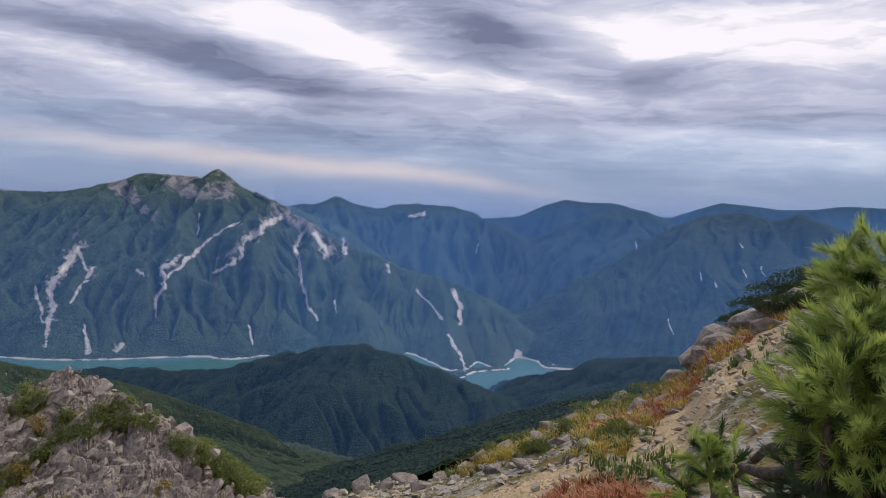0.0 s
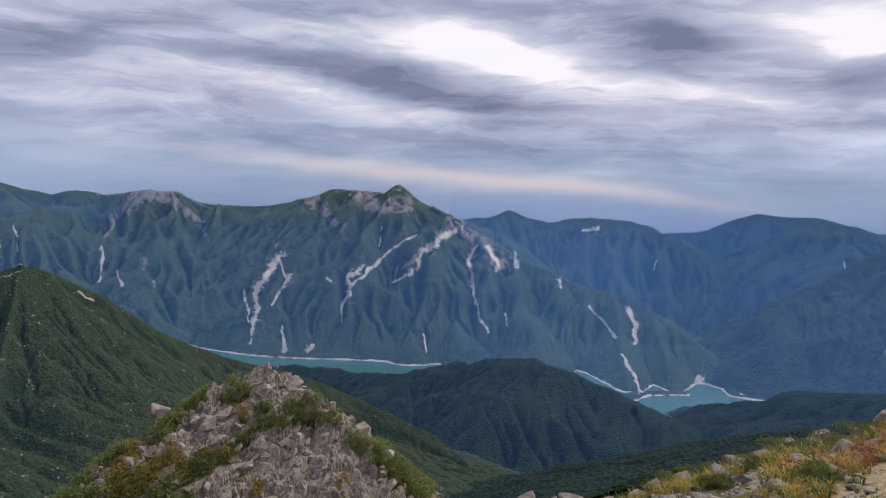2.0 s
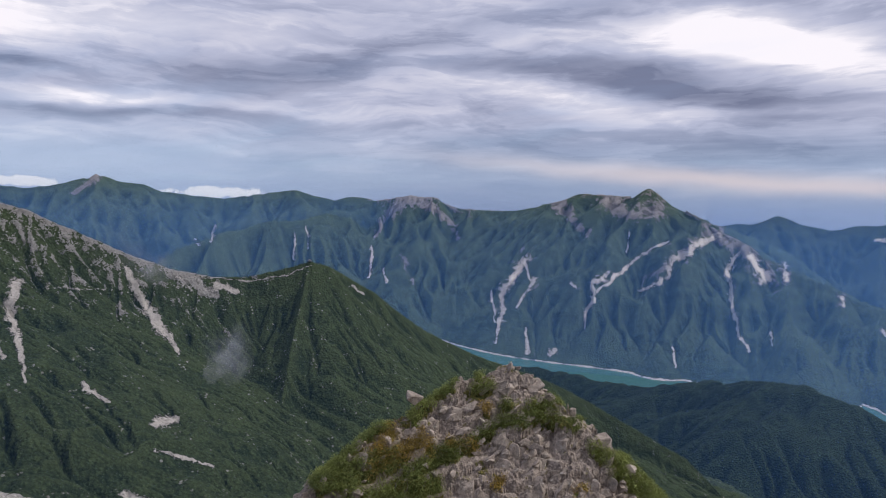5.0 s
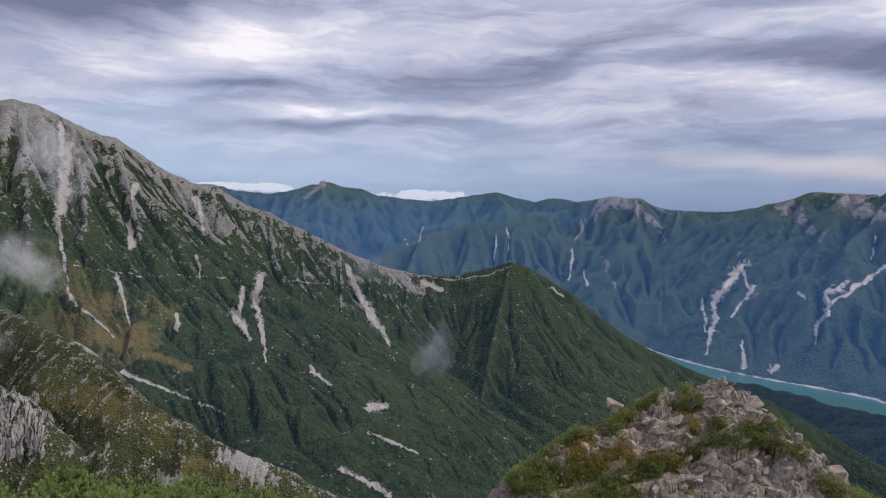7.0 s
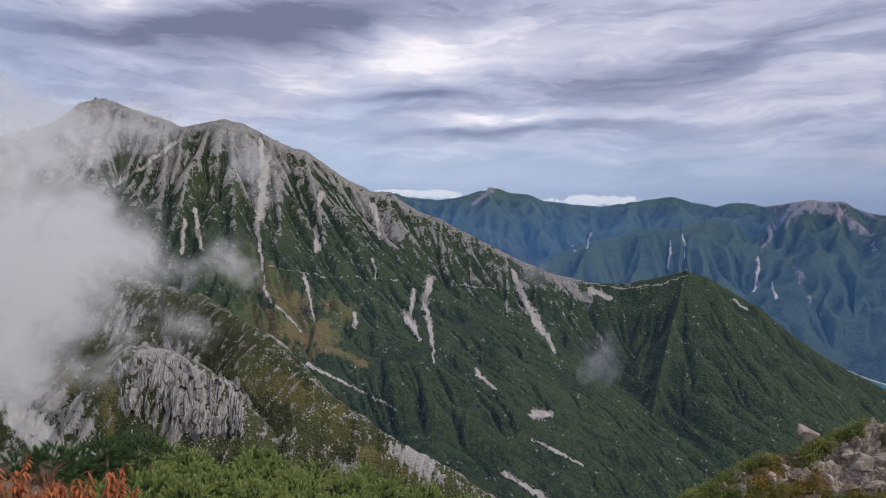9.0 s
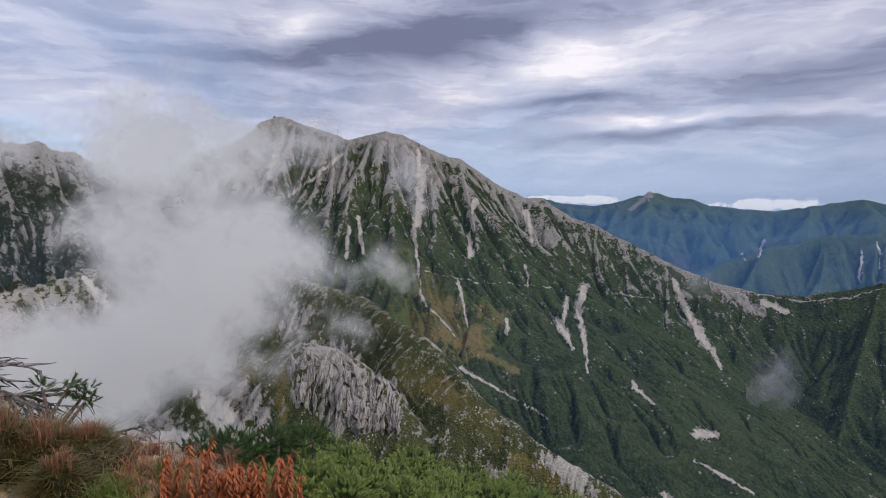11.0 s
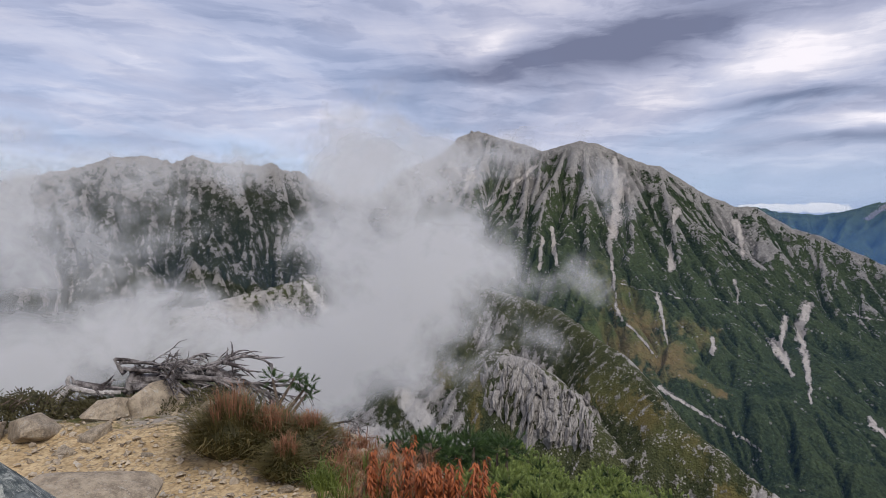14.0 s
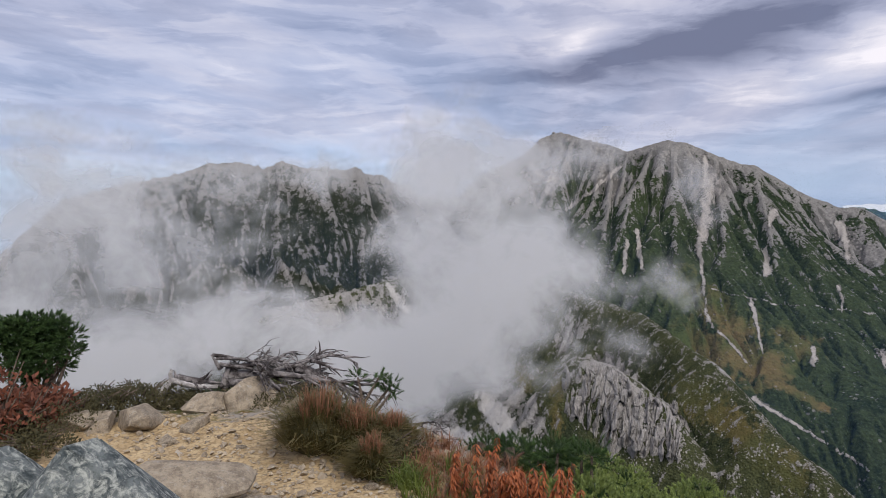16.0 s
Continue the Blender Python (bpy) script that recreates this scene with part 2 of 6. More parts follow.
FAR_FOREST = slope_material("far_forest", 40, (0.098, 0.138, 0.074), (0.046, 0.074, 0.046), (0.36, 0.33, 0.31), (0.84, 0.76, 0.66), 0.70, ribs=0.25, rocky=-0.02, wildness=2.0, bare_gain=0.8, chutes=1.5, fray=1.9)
# far forest with less bare rock, its greens darkened to stand for cloud shade
FAR_WOODS_SHADED = slope_material("far_woods_shaded", 40, (0.070, 0.098, 0.060), (0.034, 0.052, 0.036), (0.36, 0.33, 0.30), (0.70, 0.64, 0.56), 0.1, ribs=0.0, rocky=-0.25, wildness=1.6, bare_gain=0.4, chutes=0.25)
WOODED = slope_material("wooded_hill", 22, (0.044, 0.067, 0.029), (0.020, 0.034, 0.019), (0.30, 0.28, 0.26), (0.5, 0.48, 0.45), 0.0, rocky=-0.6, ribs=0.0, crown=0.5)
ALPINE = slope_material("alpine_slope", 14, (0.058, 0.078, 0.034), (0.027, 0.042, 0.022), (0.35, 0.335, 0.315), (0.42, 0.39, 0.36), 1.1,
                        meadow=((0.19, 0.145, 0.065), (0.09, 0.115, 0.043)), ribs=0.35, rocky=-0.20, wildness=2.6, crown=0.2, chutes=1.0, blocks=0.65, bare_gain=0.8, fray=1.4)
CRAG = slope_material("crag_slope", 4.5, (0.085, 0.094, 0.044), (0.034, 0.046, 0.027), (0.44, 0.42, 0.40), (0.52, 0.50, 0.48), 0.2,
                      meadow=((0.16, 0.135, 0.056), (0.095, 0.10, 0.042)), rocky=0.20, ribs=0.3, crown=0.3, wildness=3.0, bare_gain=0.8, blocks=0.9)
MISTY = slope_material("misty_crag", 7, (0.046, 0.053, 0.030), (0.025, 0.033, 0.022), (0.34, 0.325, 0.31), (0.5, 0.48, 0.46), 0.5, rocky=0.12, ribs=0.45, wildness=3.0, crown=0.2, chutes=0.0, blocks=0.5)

# thin air haze and mist imitated by partly clear, tinted sheets that the sky lights
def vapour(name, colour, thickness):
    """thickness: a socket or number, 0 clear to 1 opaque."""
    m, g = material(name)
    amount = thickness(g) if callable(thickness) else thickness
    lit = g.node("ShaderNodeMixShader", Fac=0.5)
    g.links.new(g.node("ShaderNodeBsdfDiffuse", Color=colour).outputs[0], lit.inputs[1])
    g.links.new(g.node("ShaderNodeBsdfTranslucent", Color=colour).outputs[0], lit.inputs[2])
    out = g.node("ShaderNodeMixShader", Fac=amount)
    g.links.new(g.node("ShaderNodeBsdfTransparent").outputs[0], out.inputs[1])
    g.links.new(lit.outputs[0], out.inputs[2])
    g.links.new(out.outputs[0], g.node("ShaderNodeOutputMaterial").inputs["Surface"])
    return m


# the blue of distance, put into the colour of the haze sheets
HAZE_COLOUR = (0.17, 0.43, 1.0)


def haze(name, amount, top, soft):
    """A tinted sheet that imitates air haze and thins out upwards."""
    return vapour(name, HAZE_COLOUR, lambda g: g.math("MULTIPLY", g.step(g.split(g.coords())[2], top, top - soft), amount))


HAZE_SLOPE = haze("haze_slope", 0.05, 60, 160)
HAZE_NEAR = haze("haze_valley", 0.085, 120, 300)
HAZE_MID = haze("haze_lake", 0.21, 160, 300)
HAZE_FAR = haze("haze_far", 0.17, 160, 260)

def mist_material(name):
    """Drifting cloud: dense where the bank is thick, torn into wisps at its edges."""
    def amount(g):
        at = g.vmath("NORMALIZE", g.coords())
        torn = g.vmath("ADD", at, g.vmath("MULTIPLY", g.noise3(at, 6.0, 4), (0.16, 0.16, 0.12)))
        soft = g.noise(g.vmath("MULTIPLY", torn, (1.0, 1.0, 1.25)), 5.5, 9, 0.56)
        return g.math("MULTIPLY", g.step(g.math("ADD", g.attribute("mist"), g.math("MULTIPLY", g.math("SUBTRACT", soft, 0.5), 3.2)), 0.05, 1.15), 0.54)
    return vapour(name, (0.86, 0.86, 0.87), amount)


MIST = mist_material("mist")

LAKE, g = material("lake_water")
w = g.node("ShaderNodeBsdfPrincipled", Base_Color=(0.058, 0.165, 0.142), Roughness=0.22, Specular_IOR_Level=0.4, Normal=g.bump(g.noise(g.coords(), 0.05, 4), 0.15, 2.0))
g.links.new(w.outputs[0], g.node("ShaderNodeOutputMaterial").inputs["Surface"])

# ---- scars, bare rock and turf: half widths, then bearing and rise, in degrees ----
SCARS_OPPOSITE = [
    (0.56, 0.20, (29.9, -4.5), (30.6, -5.9), (31.8, -7.4), (31.7, -9.0), (32.1, -10.7), (32.3, -12.1)), (0.25, 0.15, (32.8, -7.8), (32.3, -10.2)),
    (0.25, 0.15, (29.0, -6.2), (29.6, -7.4), (30.5, -9.0)), (0.20, 0.15, (30.1, -4.7), (29.3, -6.4)),
    (0.15, 0.31, (29.5, -10.7), (29.4, -12.7)), (0.41, 0.15, (22.6, -5.4), (24.0, -6.4), (23.7, -7.9), (24.4, -9.1), (24.4, -10.3)),
    (0.15, 0.20, (17.9, -2.3), (19.4, -3.3), (21.8, -5.4), (24.0, -7.6)), (0.31, 0.76, (11.4, -3.1), (10.7, -4.3), (10.3, -4.8)),
    (0.31, 0.15, (12.4, -3.1), (13.1, -4.6), (12.7, -6.7), (11.9, -9.7), (11.0, -10.9)), (0.20, 0.25, (9.0, -3.7), (8.8, -5.0)),
    (0.15, 0.15, (2.2, -8.0), (0.6, -9.6), (-0.2, -10.6)), (0.31, 0.20, (-1.0, -8.0), (-1.8, -9.5), (-1.7, -10.9)),
    (0.15, 0.25, (-0.7, -12.0), (-1.8, -13.4), (-2.6, -14.9)), (0.20, 0.15, (5.1, -5.9), (4.8, -6.6)),
    (0.31, 0.46, (-7.2, -13.2), (-7.0, -13.7)), (0.10, 0.10, (21.0, -1.8), (21.1, -3.5)),
    (0.10, 0.10, (16.9, -11.3), (16.6, -12.9)), (0.10, 0.10, (9.6, -9.1), (9.4, -10.2)),
    (0.31, 0.36, (26.8, -12.3), (27.5, -12.8)), (0.41, 0.51, (13.9, -1.6), (15.4, -2.4), (17.4, -4.0)),
    (0.36, 0.20, (17.4, -3.8), (17.6, -5.3), (19.8, -6.8)), (0.20, 0.15, (25.7, -6.4), (25.2, -6.9)),
]
BARE_OPPOSITE = [
    (1.32, 0.81, (27.0, 0.3), (24.8, -2.0)), (1.22, 1.53, (22.9, 0.6), (21.0, -0.3), (19.0, -0.0)),
    (0.92, 0.71, (14.9, -1.6), (11.8, -2.8)), (0.71, 0.51, (19.8, -5.8), (17.4, -4.3)),
    (0.71, 0.51, (22.8, -5.9), (24.2, -6.4)),
]
SCARS_LEFT = [
    (0.15, 0.15, (43.7, -3.8), (43.8, -6.7)), (0.15, 0.15, (57.1, -2.4), (57.4, -3.8)),
    (0.10, 0.10, (50.5, -3.0), (50.7, -5.3)), (0.10, 0.10, (49.5, -2.2), (49.2, -4.3)),
    (0.15, 0.10, (58.5, -3.5), (58.3, -4.2)), (0.15, 0.15, (42.6, -5.8), (42.3, -7.1)),
]
BARE_LEFT = [
    (1.02, 0.51, (40.5, 0.6), (42.0, -0.7), (43.7, -3.1)), (0.81, 0.61, (39.5, 0.4), (36.9, -1.3), (35.5, -3.8)),
    (0.81, 0.41, (40.8, -5.0), (40.0, -7.0)), (0.61, 0.41, (66.0, 1.2), (67.6, -0.1)),
]
SCARS_RIGHT = [
    (0.20, 0.25, (3.0, -1.6), (1.9, -1.2)), (0.10, 0.10, (-3.3, -3.6), (-3.1, -4.6)),
    (0.10, 0.05, (-19.8, -9.3), (-20.5, -10.9)), (0.08, 0.08, (-25.4, -4.8), (-25.6, -5.3)),
    (0.10, 0.10, (-16.9, -3.0), (-17.0, -3.5)), (0.08, 0.08, (-23.3, -5.9), (-23.5, -6.3)),
    (0.08, 0.08, (-22.2, -5.3), (-22.4, -5.8)), (0.10, 0.08, (-8.6, -1.9), (-8.7, -2.4)),
    (0.08, 0.08, (-25.0, -2.5), (-25.3, -2.8)), (0.08, 0.08, (-26.8, -4.3), (-27.0, -5.2)),
]
SCARS_NEAR = [
    (0.41, 0.71, (63.9, -6.0), (62.5, -8.8), (61.4, -10.8)), (0.61, 0.15, (61.7, -10.3), (59.8, -13.1)),
    (0.61, 0.20, (71.4, -7.0), (71.7, -9.0), (71.2, -11.9), (70.7, -14.3)), (0.36, 0.31, (72.7, -8.0), (73.0, -10.4), (72.2, -12.3)),
    (0.61, 0.41, (73.6, -10.1), (72.5, -11.4)), (0.41, 0.25, (66.9, -15.2), (65.1, -16.5)),
    (0.51, 0.71, (61.5, -18.4), (60.1, -18.3)), (0.20, 0.25, (61.7, -20.5), (57.0, -22.3)),
    (0.31, 0.46, (64.2, -23.4), (59.5, -25.5)), (0.31, 0.25, (82.2, -14.5), (78.2, -16.4)),
    (0.15, 0.15, (78.2, -16.4), (74.1, -18.5)), (1.32, 0.61, (85.7, 2.9), (86.3, -0.2), (86.5, -2.3)),
    (0.31, 0.25, (86.5, -1.9), (86.3, -4.1), (85.8, -8.5)), (0.20, 0.15, (85.8, -8.5), (84.8, -9.4), (82.4, -12.0)),
    (0.25, 0.15, (82.6, -6.8), (81.8, -10.0), (81.5, -10.7)), (0.25, 0.46, (78.0, -10.0), (78.0, -11.2)),
    (0.61, 0.41, (76.6, -0.3), (75.9, -2.9)), (0.46, 0.31, (81.1, 0.7), (81.3, -0.5)),
    (0.51, 0.46, (81.6, -2.5), (81.5, -4.4)), (0.20, 0.10, (76.6, -5.1), (76.1, -7.1)),
    (0.07, 0.07, (86.1, -5.8), (80.7, -6.8), (75.1, -7.0), (70.4, -7.4), (65.3, -7.7)), (0.51, 0.25, (56.9, -7.4), (55.2, -8.1)),
    (0.10, 0.10, (60.0, -6.7), (54.3, -7.1), (50.8, -6.5), (49.0, -5.7)), (0.25, 0.20, (45.4, -7.5), (44.4, -8.2)),
    (0.31, 0.20, (93.0, 4.5), (95.2, 2.6), (97.6, 0.7)), (0.41, 0.25, (91.5, -1.0), (91.1, -4.3)),
    (0.36, 0.25, (92.4, -2.0), (92.5, -4.8)), (0.61, 0.41, (100.7, 4.7), (99.7, 3.8)),
    (0.71, 0.51, (98.6, 4.2), (99.2, 2.4)), (0.41, 0.25, (86.3, 4.9), (85.8, 1.5)),
    (0.15, 0.15, (96.1, -3.6), (94.8, -5.7)),
]
TURF_NEAR = [
    (3.05, 2.54, (88.1, -5.8), (82.8, -9.1)), (3.05, 3.05, (87.5, -10.1), (80.8, -11.9)),
    (2.04, 2.04, (79.9, -9.2), (78.6, -10.2)), (0.9, 0.5, (79.6, -13.4), (77.0, -14.6)),
]
BARE_NEAR = [
    (2.54, 3.05, (99.5, 6.3), (101.4, 3.2)), (1.53, 2.04, (95.1, 6.2), (93.5, 2.7)),
    (2.04, 2.04, (89.1, 5.7), (85.4, 2.5)), (1.02, 1.02, (77.6, -0.3), (74.5, -3.2)),
    (0.81, 0.81, (60.2, -6.4), (57.2, -8.2)),
]
BARE_SPUR = [
    (3.0, 3.0, (122.0, -9.0), (110.0, -9.5)),
    (2.80, 2.29, (94.5, -13.5), (91.0, -18.3)), (1.53, 1.27, (97.0, -9.7), (97.8, -11.5)),
    (3.05, 1.53, (103.3, -14.8), (99.9, -18.2)), (1.02, 1.53, (74.2, -21.9), (71.0, -23.3)),
    (0.71, 0.51, (84.4, -12.2), (81.4, -13.2)), (1.53, 1.02, (79.3, -23.2), (77.2, -24.6)),
    (2.04, 2.54, (110.0, -15.8), (106.7, -19.7)), (3.05, 3.05, (112.3, -18.3), (107.6, -20.5)),
    (1.53, 1.53, (103.7, -14.2), (100.7, -16.3)),
]
SCARS_SPUR = [
    (0.4, 1.2, (113.5, -6.0), (110.6, -9.8)),
    (0.71, 0.92, (104.8, -16.6), (103.4, -18.8)), (0.71, 0.51, (100.7, -19.7), (98.4, -20.3)),
    (2.04, 2.80, (112.3, -17.4), (108.6, -20.4)), (1.53, 1.73, (104.7, -15.6), (100.7, -21.0)),
    (2.80, 3.05, (113.9, -18.1), (105.1, -20.4)), (0.61, 0.51, (104.6, -15.2), (102.5, -19.4)),
]
TURF_SPUR = [
    (1.02, 1.27, (98.3, -13.6), (98.3, -18.4)), (3.05, 2.54, (86.8, -14.5), (79.4, -20.0)),
    (2.04, 2.04, (104.0, -13.0), (101.0, -14.6)), (2.04, 2.04, (76.8, -21.9), (71.0, -24.7)),
]

# ---- the land: ridges by bearing (degrees to the left of north), distance and rise ----
def lattice(ix, iy, seed):
    h = (ix.astype(np.int64) * 374761393 + iy.astype(np.int64) * 668265263 + seed * 974711) & 0x7FFFFFFF
    h = ((h ^ (h >> 13)) * 1274126177) & 0x7FFFFFFF
    return ((h ^ (h >> 16)) & 0xFFFF) / 65535.0


def swell(x, y, seed=0):
    """Smooth value noise, -1 to 1."""
    ix, iy = np.floor(x), np.floor(y)
    fx, fy = x - ix, y - iy
    fx, fy = fx * fx * fx * (fx * (fx * 6 - 15) + 10), fy * fy * fy * (fy * (fy * 6 - 15) + 10)
    a, b = lattice(ix, iy, seed), lattice(ix + 1, iy, seed)
    c, d = lattice(ix, iy + 1, seed), lattice(ix + 1, iy + 1, seed)
    return ((a + (b - a) * fx) * (1 - fy) + (c + (d - c) * fx) * fy) * 2 - 1


def rough(x, y, octaves=5, seed=0, gain=0.5, ridged=False):
    total, amp, out = 0.0, 1.0, 0.0
    for i in range(octaves):
        n = swell(x * 2 ** i + i * 17.3, y * 2 ** i - i * 9.1, seed + i)
        out = out + amp * (1 - 2 * np.abs(n) if ridged else n)
        total, amp = total + amp, amp * gain
    return out / total


EYE = 1.62


def sight(b, d, rise):
    """The point at a bearing and level distance that rises so many degrees over eye height."""
    return (-d * math.sin(radians(b)), d * math.cos(radians(b)), EYE + d * math.tan(radians(rise)))


def ridge_heights(x, y, ridges, fall, gully, gully_depth, seed=0, calm=None, main=99, firm=99):
    """Height of the land that falls away from the crest lines, cut by gullies; and the distance from the crest."""
    best, near, along, top = np.full(x.shape, -1e9), np.zeros(x.shape), np.zeros(x.shape), np.full(x.shape, -1e9)
    wob = rough(x / gully / 2, y / gully / 2, 3, seed + 40) * gully * 0.5
    px, py = x, y
    start, far, soft, weight = 0.0, np.full(x.shape, 1e9), gully * 0.35, np.zeros(x.shape)
    for k, line in enumerate(ridges):
        pts = [sight(*p) for p in line]
        for (ax, ay, az), (bx, by, bz) in zip(pts, pts[1:]):
            dx, dy = bx - ax, by - ay
            size = math.hypot(dx, dy)
            t = np.clip(((px - ax) * dx + (py - ay) * dy) / size ** 2, 0, 1)
            d = np.hypot(px - ax - t * dx, py - ay - t * dy)
            z = az + (bz - az) * t - fall(d)
            if k < firm:
                far = np.minimum(far, d)
            if k < main:
                high = np.maximum(top, z)
                was, share = np.exp(np.maximum(top - high, -4e3) / soft), np.exp((z - high) / soft)
                along, weight, top = along * was + (start + t * size) * share, weight * was + share, high
            hit = z > best
            best = np.where(hit, z, best)
            near = np.where(hit, d, near)
            start += size
    depth = np.clip(near / (gully * 0.9), 0, 1) ** 0.8
    if calm is not None:
        depth = depth * np.clip((best - calm) / 160.0, 0.04, 1.0)
        gully_depth = gully_depth * np.clip((best - calm + 20) / 100.0, 0.2, 1.0)
    s = (along / weight + wob * 1.3) / gully
    cuts = rough(s, far / gully * 0.16 + seed, 2, seed + 3, 0.5, True)
    fine = rough(s * 3.7, far / gully * 0.5 + seed, 3, seed + 7, 0.6, True)
    best = best + gully_depth * depth * (cuts - 0.45) * 0.6
    best = best + gully_depth * (0.10 + 0.12 * depth) * (fine - 0.2)
    best = best + gully_depth * (0.08 + 0.5 * depth) * rough(x / gully * 1.3, y / gully * 1.3, 6, seed + 11, 0.55)
    return best, 0.6 * far + 0.4 * near, far


def blur(z, n):
    """A box mean over 2n + 1 cells both ways."""
    for axis in (0, 1):
        pad = [(0, 0), (0, 0)]
        pad[axis] = (n + 1, n)
        c = np.cumsum(np.pad(z, pad, mode="edge"), axis=axis)
        z = (c[2 * n + 1:] - c[:-2 * n - 1] if axis == 0 else c[:, 2 * n + 1:] - c[:, :-2 * n - 1]) / (2 * n + 1)
    return z


def erode(x, y, z, hold, rounds, cut, talus, gully, spring=0.10):
    """Let streams cut the land: water runs to the lowest neighbour, the gathered flow wears its bed down, and banks
    steeper than talus slump. hold is 0 where the land keeps its height. Returns the height and the gathered flow."""
    rows, cols = z.shape
    ids = np.arange(rows * cols).reshape(rows, cols)
    ways = [(a, b) for a in (-1, 0, 1) for b in (-1, 0, 1) if a or b]
    runs = [np.maximum(np.hypot(np.roll(x, (a, b), (0, 1)) - x, np.roll(y, (a, b), (0, 1)) - y), 0.5) for a, b in ways]
    cell = (runs[1] * runs[3] / gully ** 2).ravel()
    rim = np.zeros(z.shape, dtype=bool)
    rim[[0, -1]] = True
    rim[:, [0, -1]] = True
    hold = np.where(rim, 0.0, hold)
    flow = np.zeros(cell.shape)
    for k in range(rounds):
        steep, to, drop, low, bank = np.zeros(z.shape), ids.copy(), np.zeros(z.shape), np.full(z.shape, 1e9), np.full(z.shape, 1e9)
        for (a, b), run in zip(ways, runs):
            other = np.roll(z, (a, b), (0, 1))
            slope = (z - other) / run
            more = slope > steep
            steep = np.where(more, slope, steep)
            to = np.where(more, np.roll(ids, (a, b), (0, 1)), to)
            drop = np.where(more, z - other, drop)
            low = np.minimum(low, other)
            bank = np.minimum(bank, other + talus * run)
        to = np.where(rim, ids, to)
        aim = to.ravel()
        moving = aim != ids.ravel()
        for _ in range(160 if k == 0 else 24):
            flow = cell + np.bincount(aim[moving], flow[moving], rows * cols)
        wear = cut * np.sqrt(np.maximum(flow - spring, 0)).reshape(z.shape) * np.minimum(steep, 1.5)
        fresh = np.where(steep > 0, z - np.minimum(wear, 0.6 * drop), low + 0.02)
        fresh = np.minimum(fresh, np.where(bank < fresh, 0.5 * (bank + fresh), fresh))
        z = z + (fresh - z) * hold
    return z, flow.reshape(z.shape)


def line_field(b, r, lines):
    """1 on the marked lines (bearing, rise pairs; half width in degrees at both ends), falling to 0 and below beyond them."""
    out = np.full(b.shape, -1.0)
    b, r = b + 0.22 * rough(b * 1.3, r * 1.3, 4, 201), r + 0.22 * rough(b * 1.3 + 50, r * 1.3, 4, 202)
    fray = 0.8 + 0.55 * rough(b * 3.5, r * 1.2, 4, 203)
    for w0, w1, *pts in lines:
        n = len(pts) - 1
        for i, ((b0, r0), (b1, r1)) in enumerate(zip(pts, pts[1:])):
            db, dr = b1 - b0, r1 - r0
            size2 = db * db + dr * dr + 1e-9
            t = np.clip(((b - b0) * db + (r - r0) * dr) / size2, 0, 1)
            d = np.hypot(b - b0 - t * db, r - r0 - t * dr)
            w = (w0 + (w1 - w0) * (i + t) / n) * fray * 0.75 + 0.01
            out = np.maximum(out, 1.0 - 0.6 * d / w)
    return out


def sheet(name, x, y, z, mat, fields=(), keep=None):
    """A mesh from a grid of points."""
    rows, cols = x.shape
    ids = np.arange(rows * cols).reshape(rows, cols)
    quads = np.stack([ids[:-1, :-1], ids[:-1, 1:], ids[1:, 1:], ids[1:, :-1]], -1).reshape(-1, 4)
    if keep is not None:
        quads = quads[keep.reshape(-1)[quads].any(1)]
    used = np.unique(quads)
    back = np.full(rows * cols, -1)
    back[used] = np.arange(len(used))
    quads = back[quads]
    me = bpy.data.meshes.new(name)
    me.vertices.add(len(used))
    me.vertices.foreach_set("co", np.stack([x, y, z], -1).reshape(-1, 3)[used].astype(np.float32).ravel())
    me.loops.add(quads.size)
    me.loops.foreach_set("vertex_index", quads.astype(np.int32).ravel())
    me.polygons.add(len(quads))
    me.polygons.foreach_set("loop_start", np.arange(0, quads.size, 4, dtype=np.int32))
    me.polygons.foreach_set("use_smooth", np.ones(len(quads), dtype=bool))
    for key, values in fields:
        me.attributes.new(key, "FLOAT", "POINT").data.foreach_set("value", values.reshape(-1)[used].astype(np.float32))
    me.update()
    me.validate()
    me.materials.append(mat)
    return new(name, me)


def buttresses(crest, fall, bearings, reach, proud, seed):
    """Side ribs that run down from a crest line towards the middle of the land, a little proud of its slope."""
    r = random.Random(seed)
    b = [p[0] for p in sorted(crest)]
    away, rise = [p[1] for p in sorted(crest)], [p[2] for p in sorted(crest)]
    out = []
    for at in bearings:
        d0, e0 = float(np.interp(at, b, away)), float(np.interp(at, b, rise))
        z0 = d0 * math.tan(radians(e0))
        line, turn = [(at, d0, e0)], r.uniform(-1, 1)
        for k, f in enumerate((0.3, 0.62, 1.0)):
            d = d0 - reach * f
            z = z0 - float(fall(reach * f)) + proud * (0.9, 1.0, 0.0)[k] * r.uniform(0.7, 1.2)
            line.append((at + turn * f * 57.3 * reach / d0 * 0.3, d, math.degrees(math.atan2(z, d))))
        out.append(line)
    return out


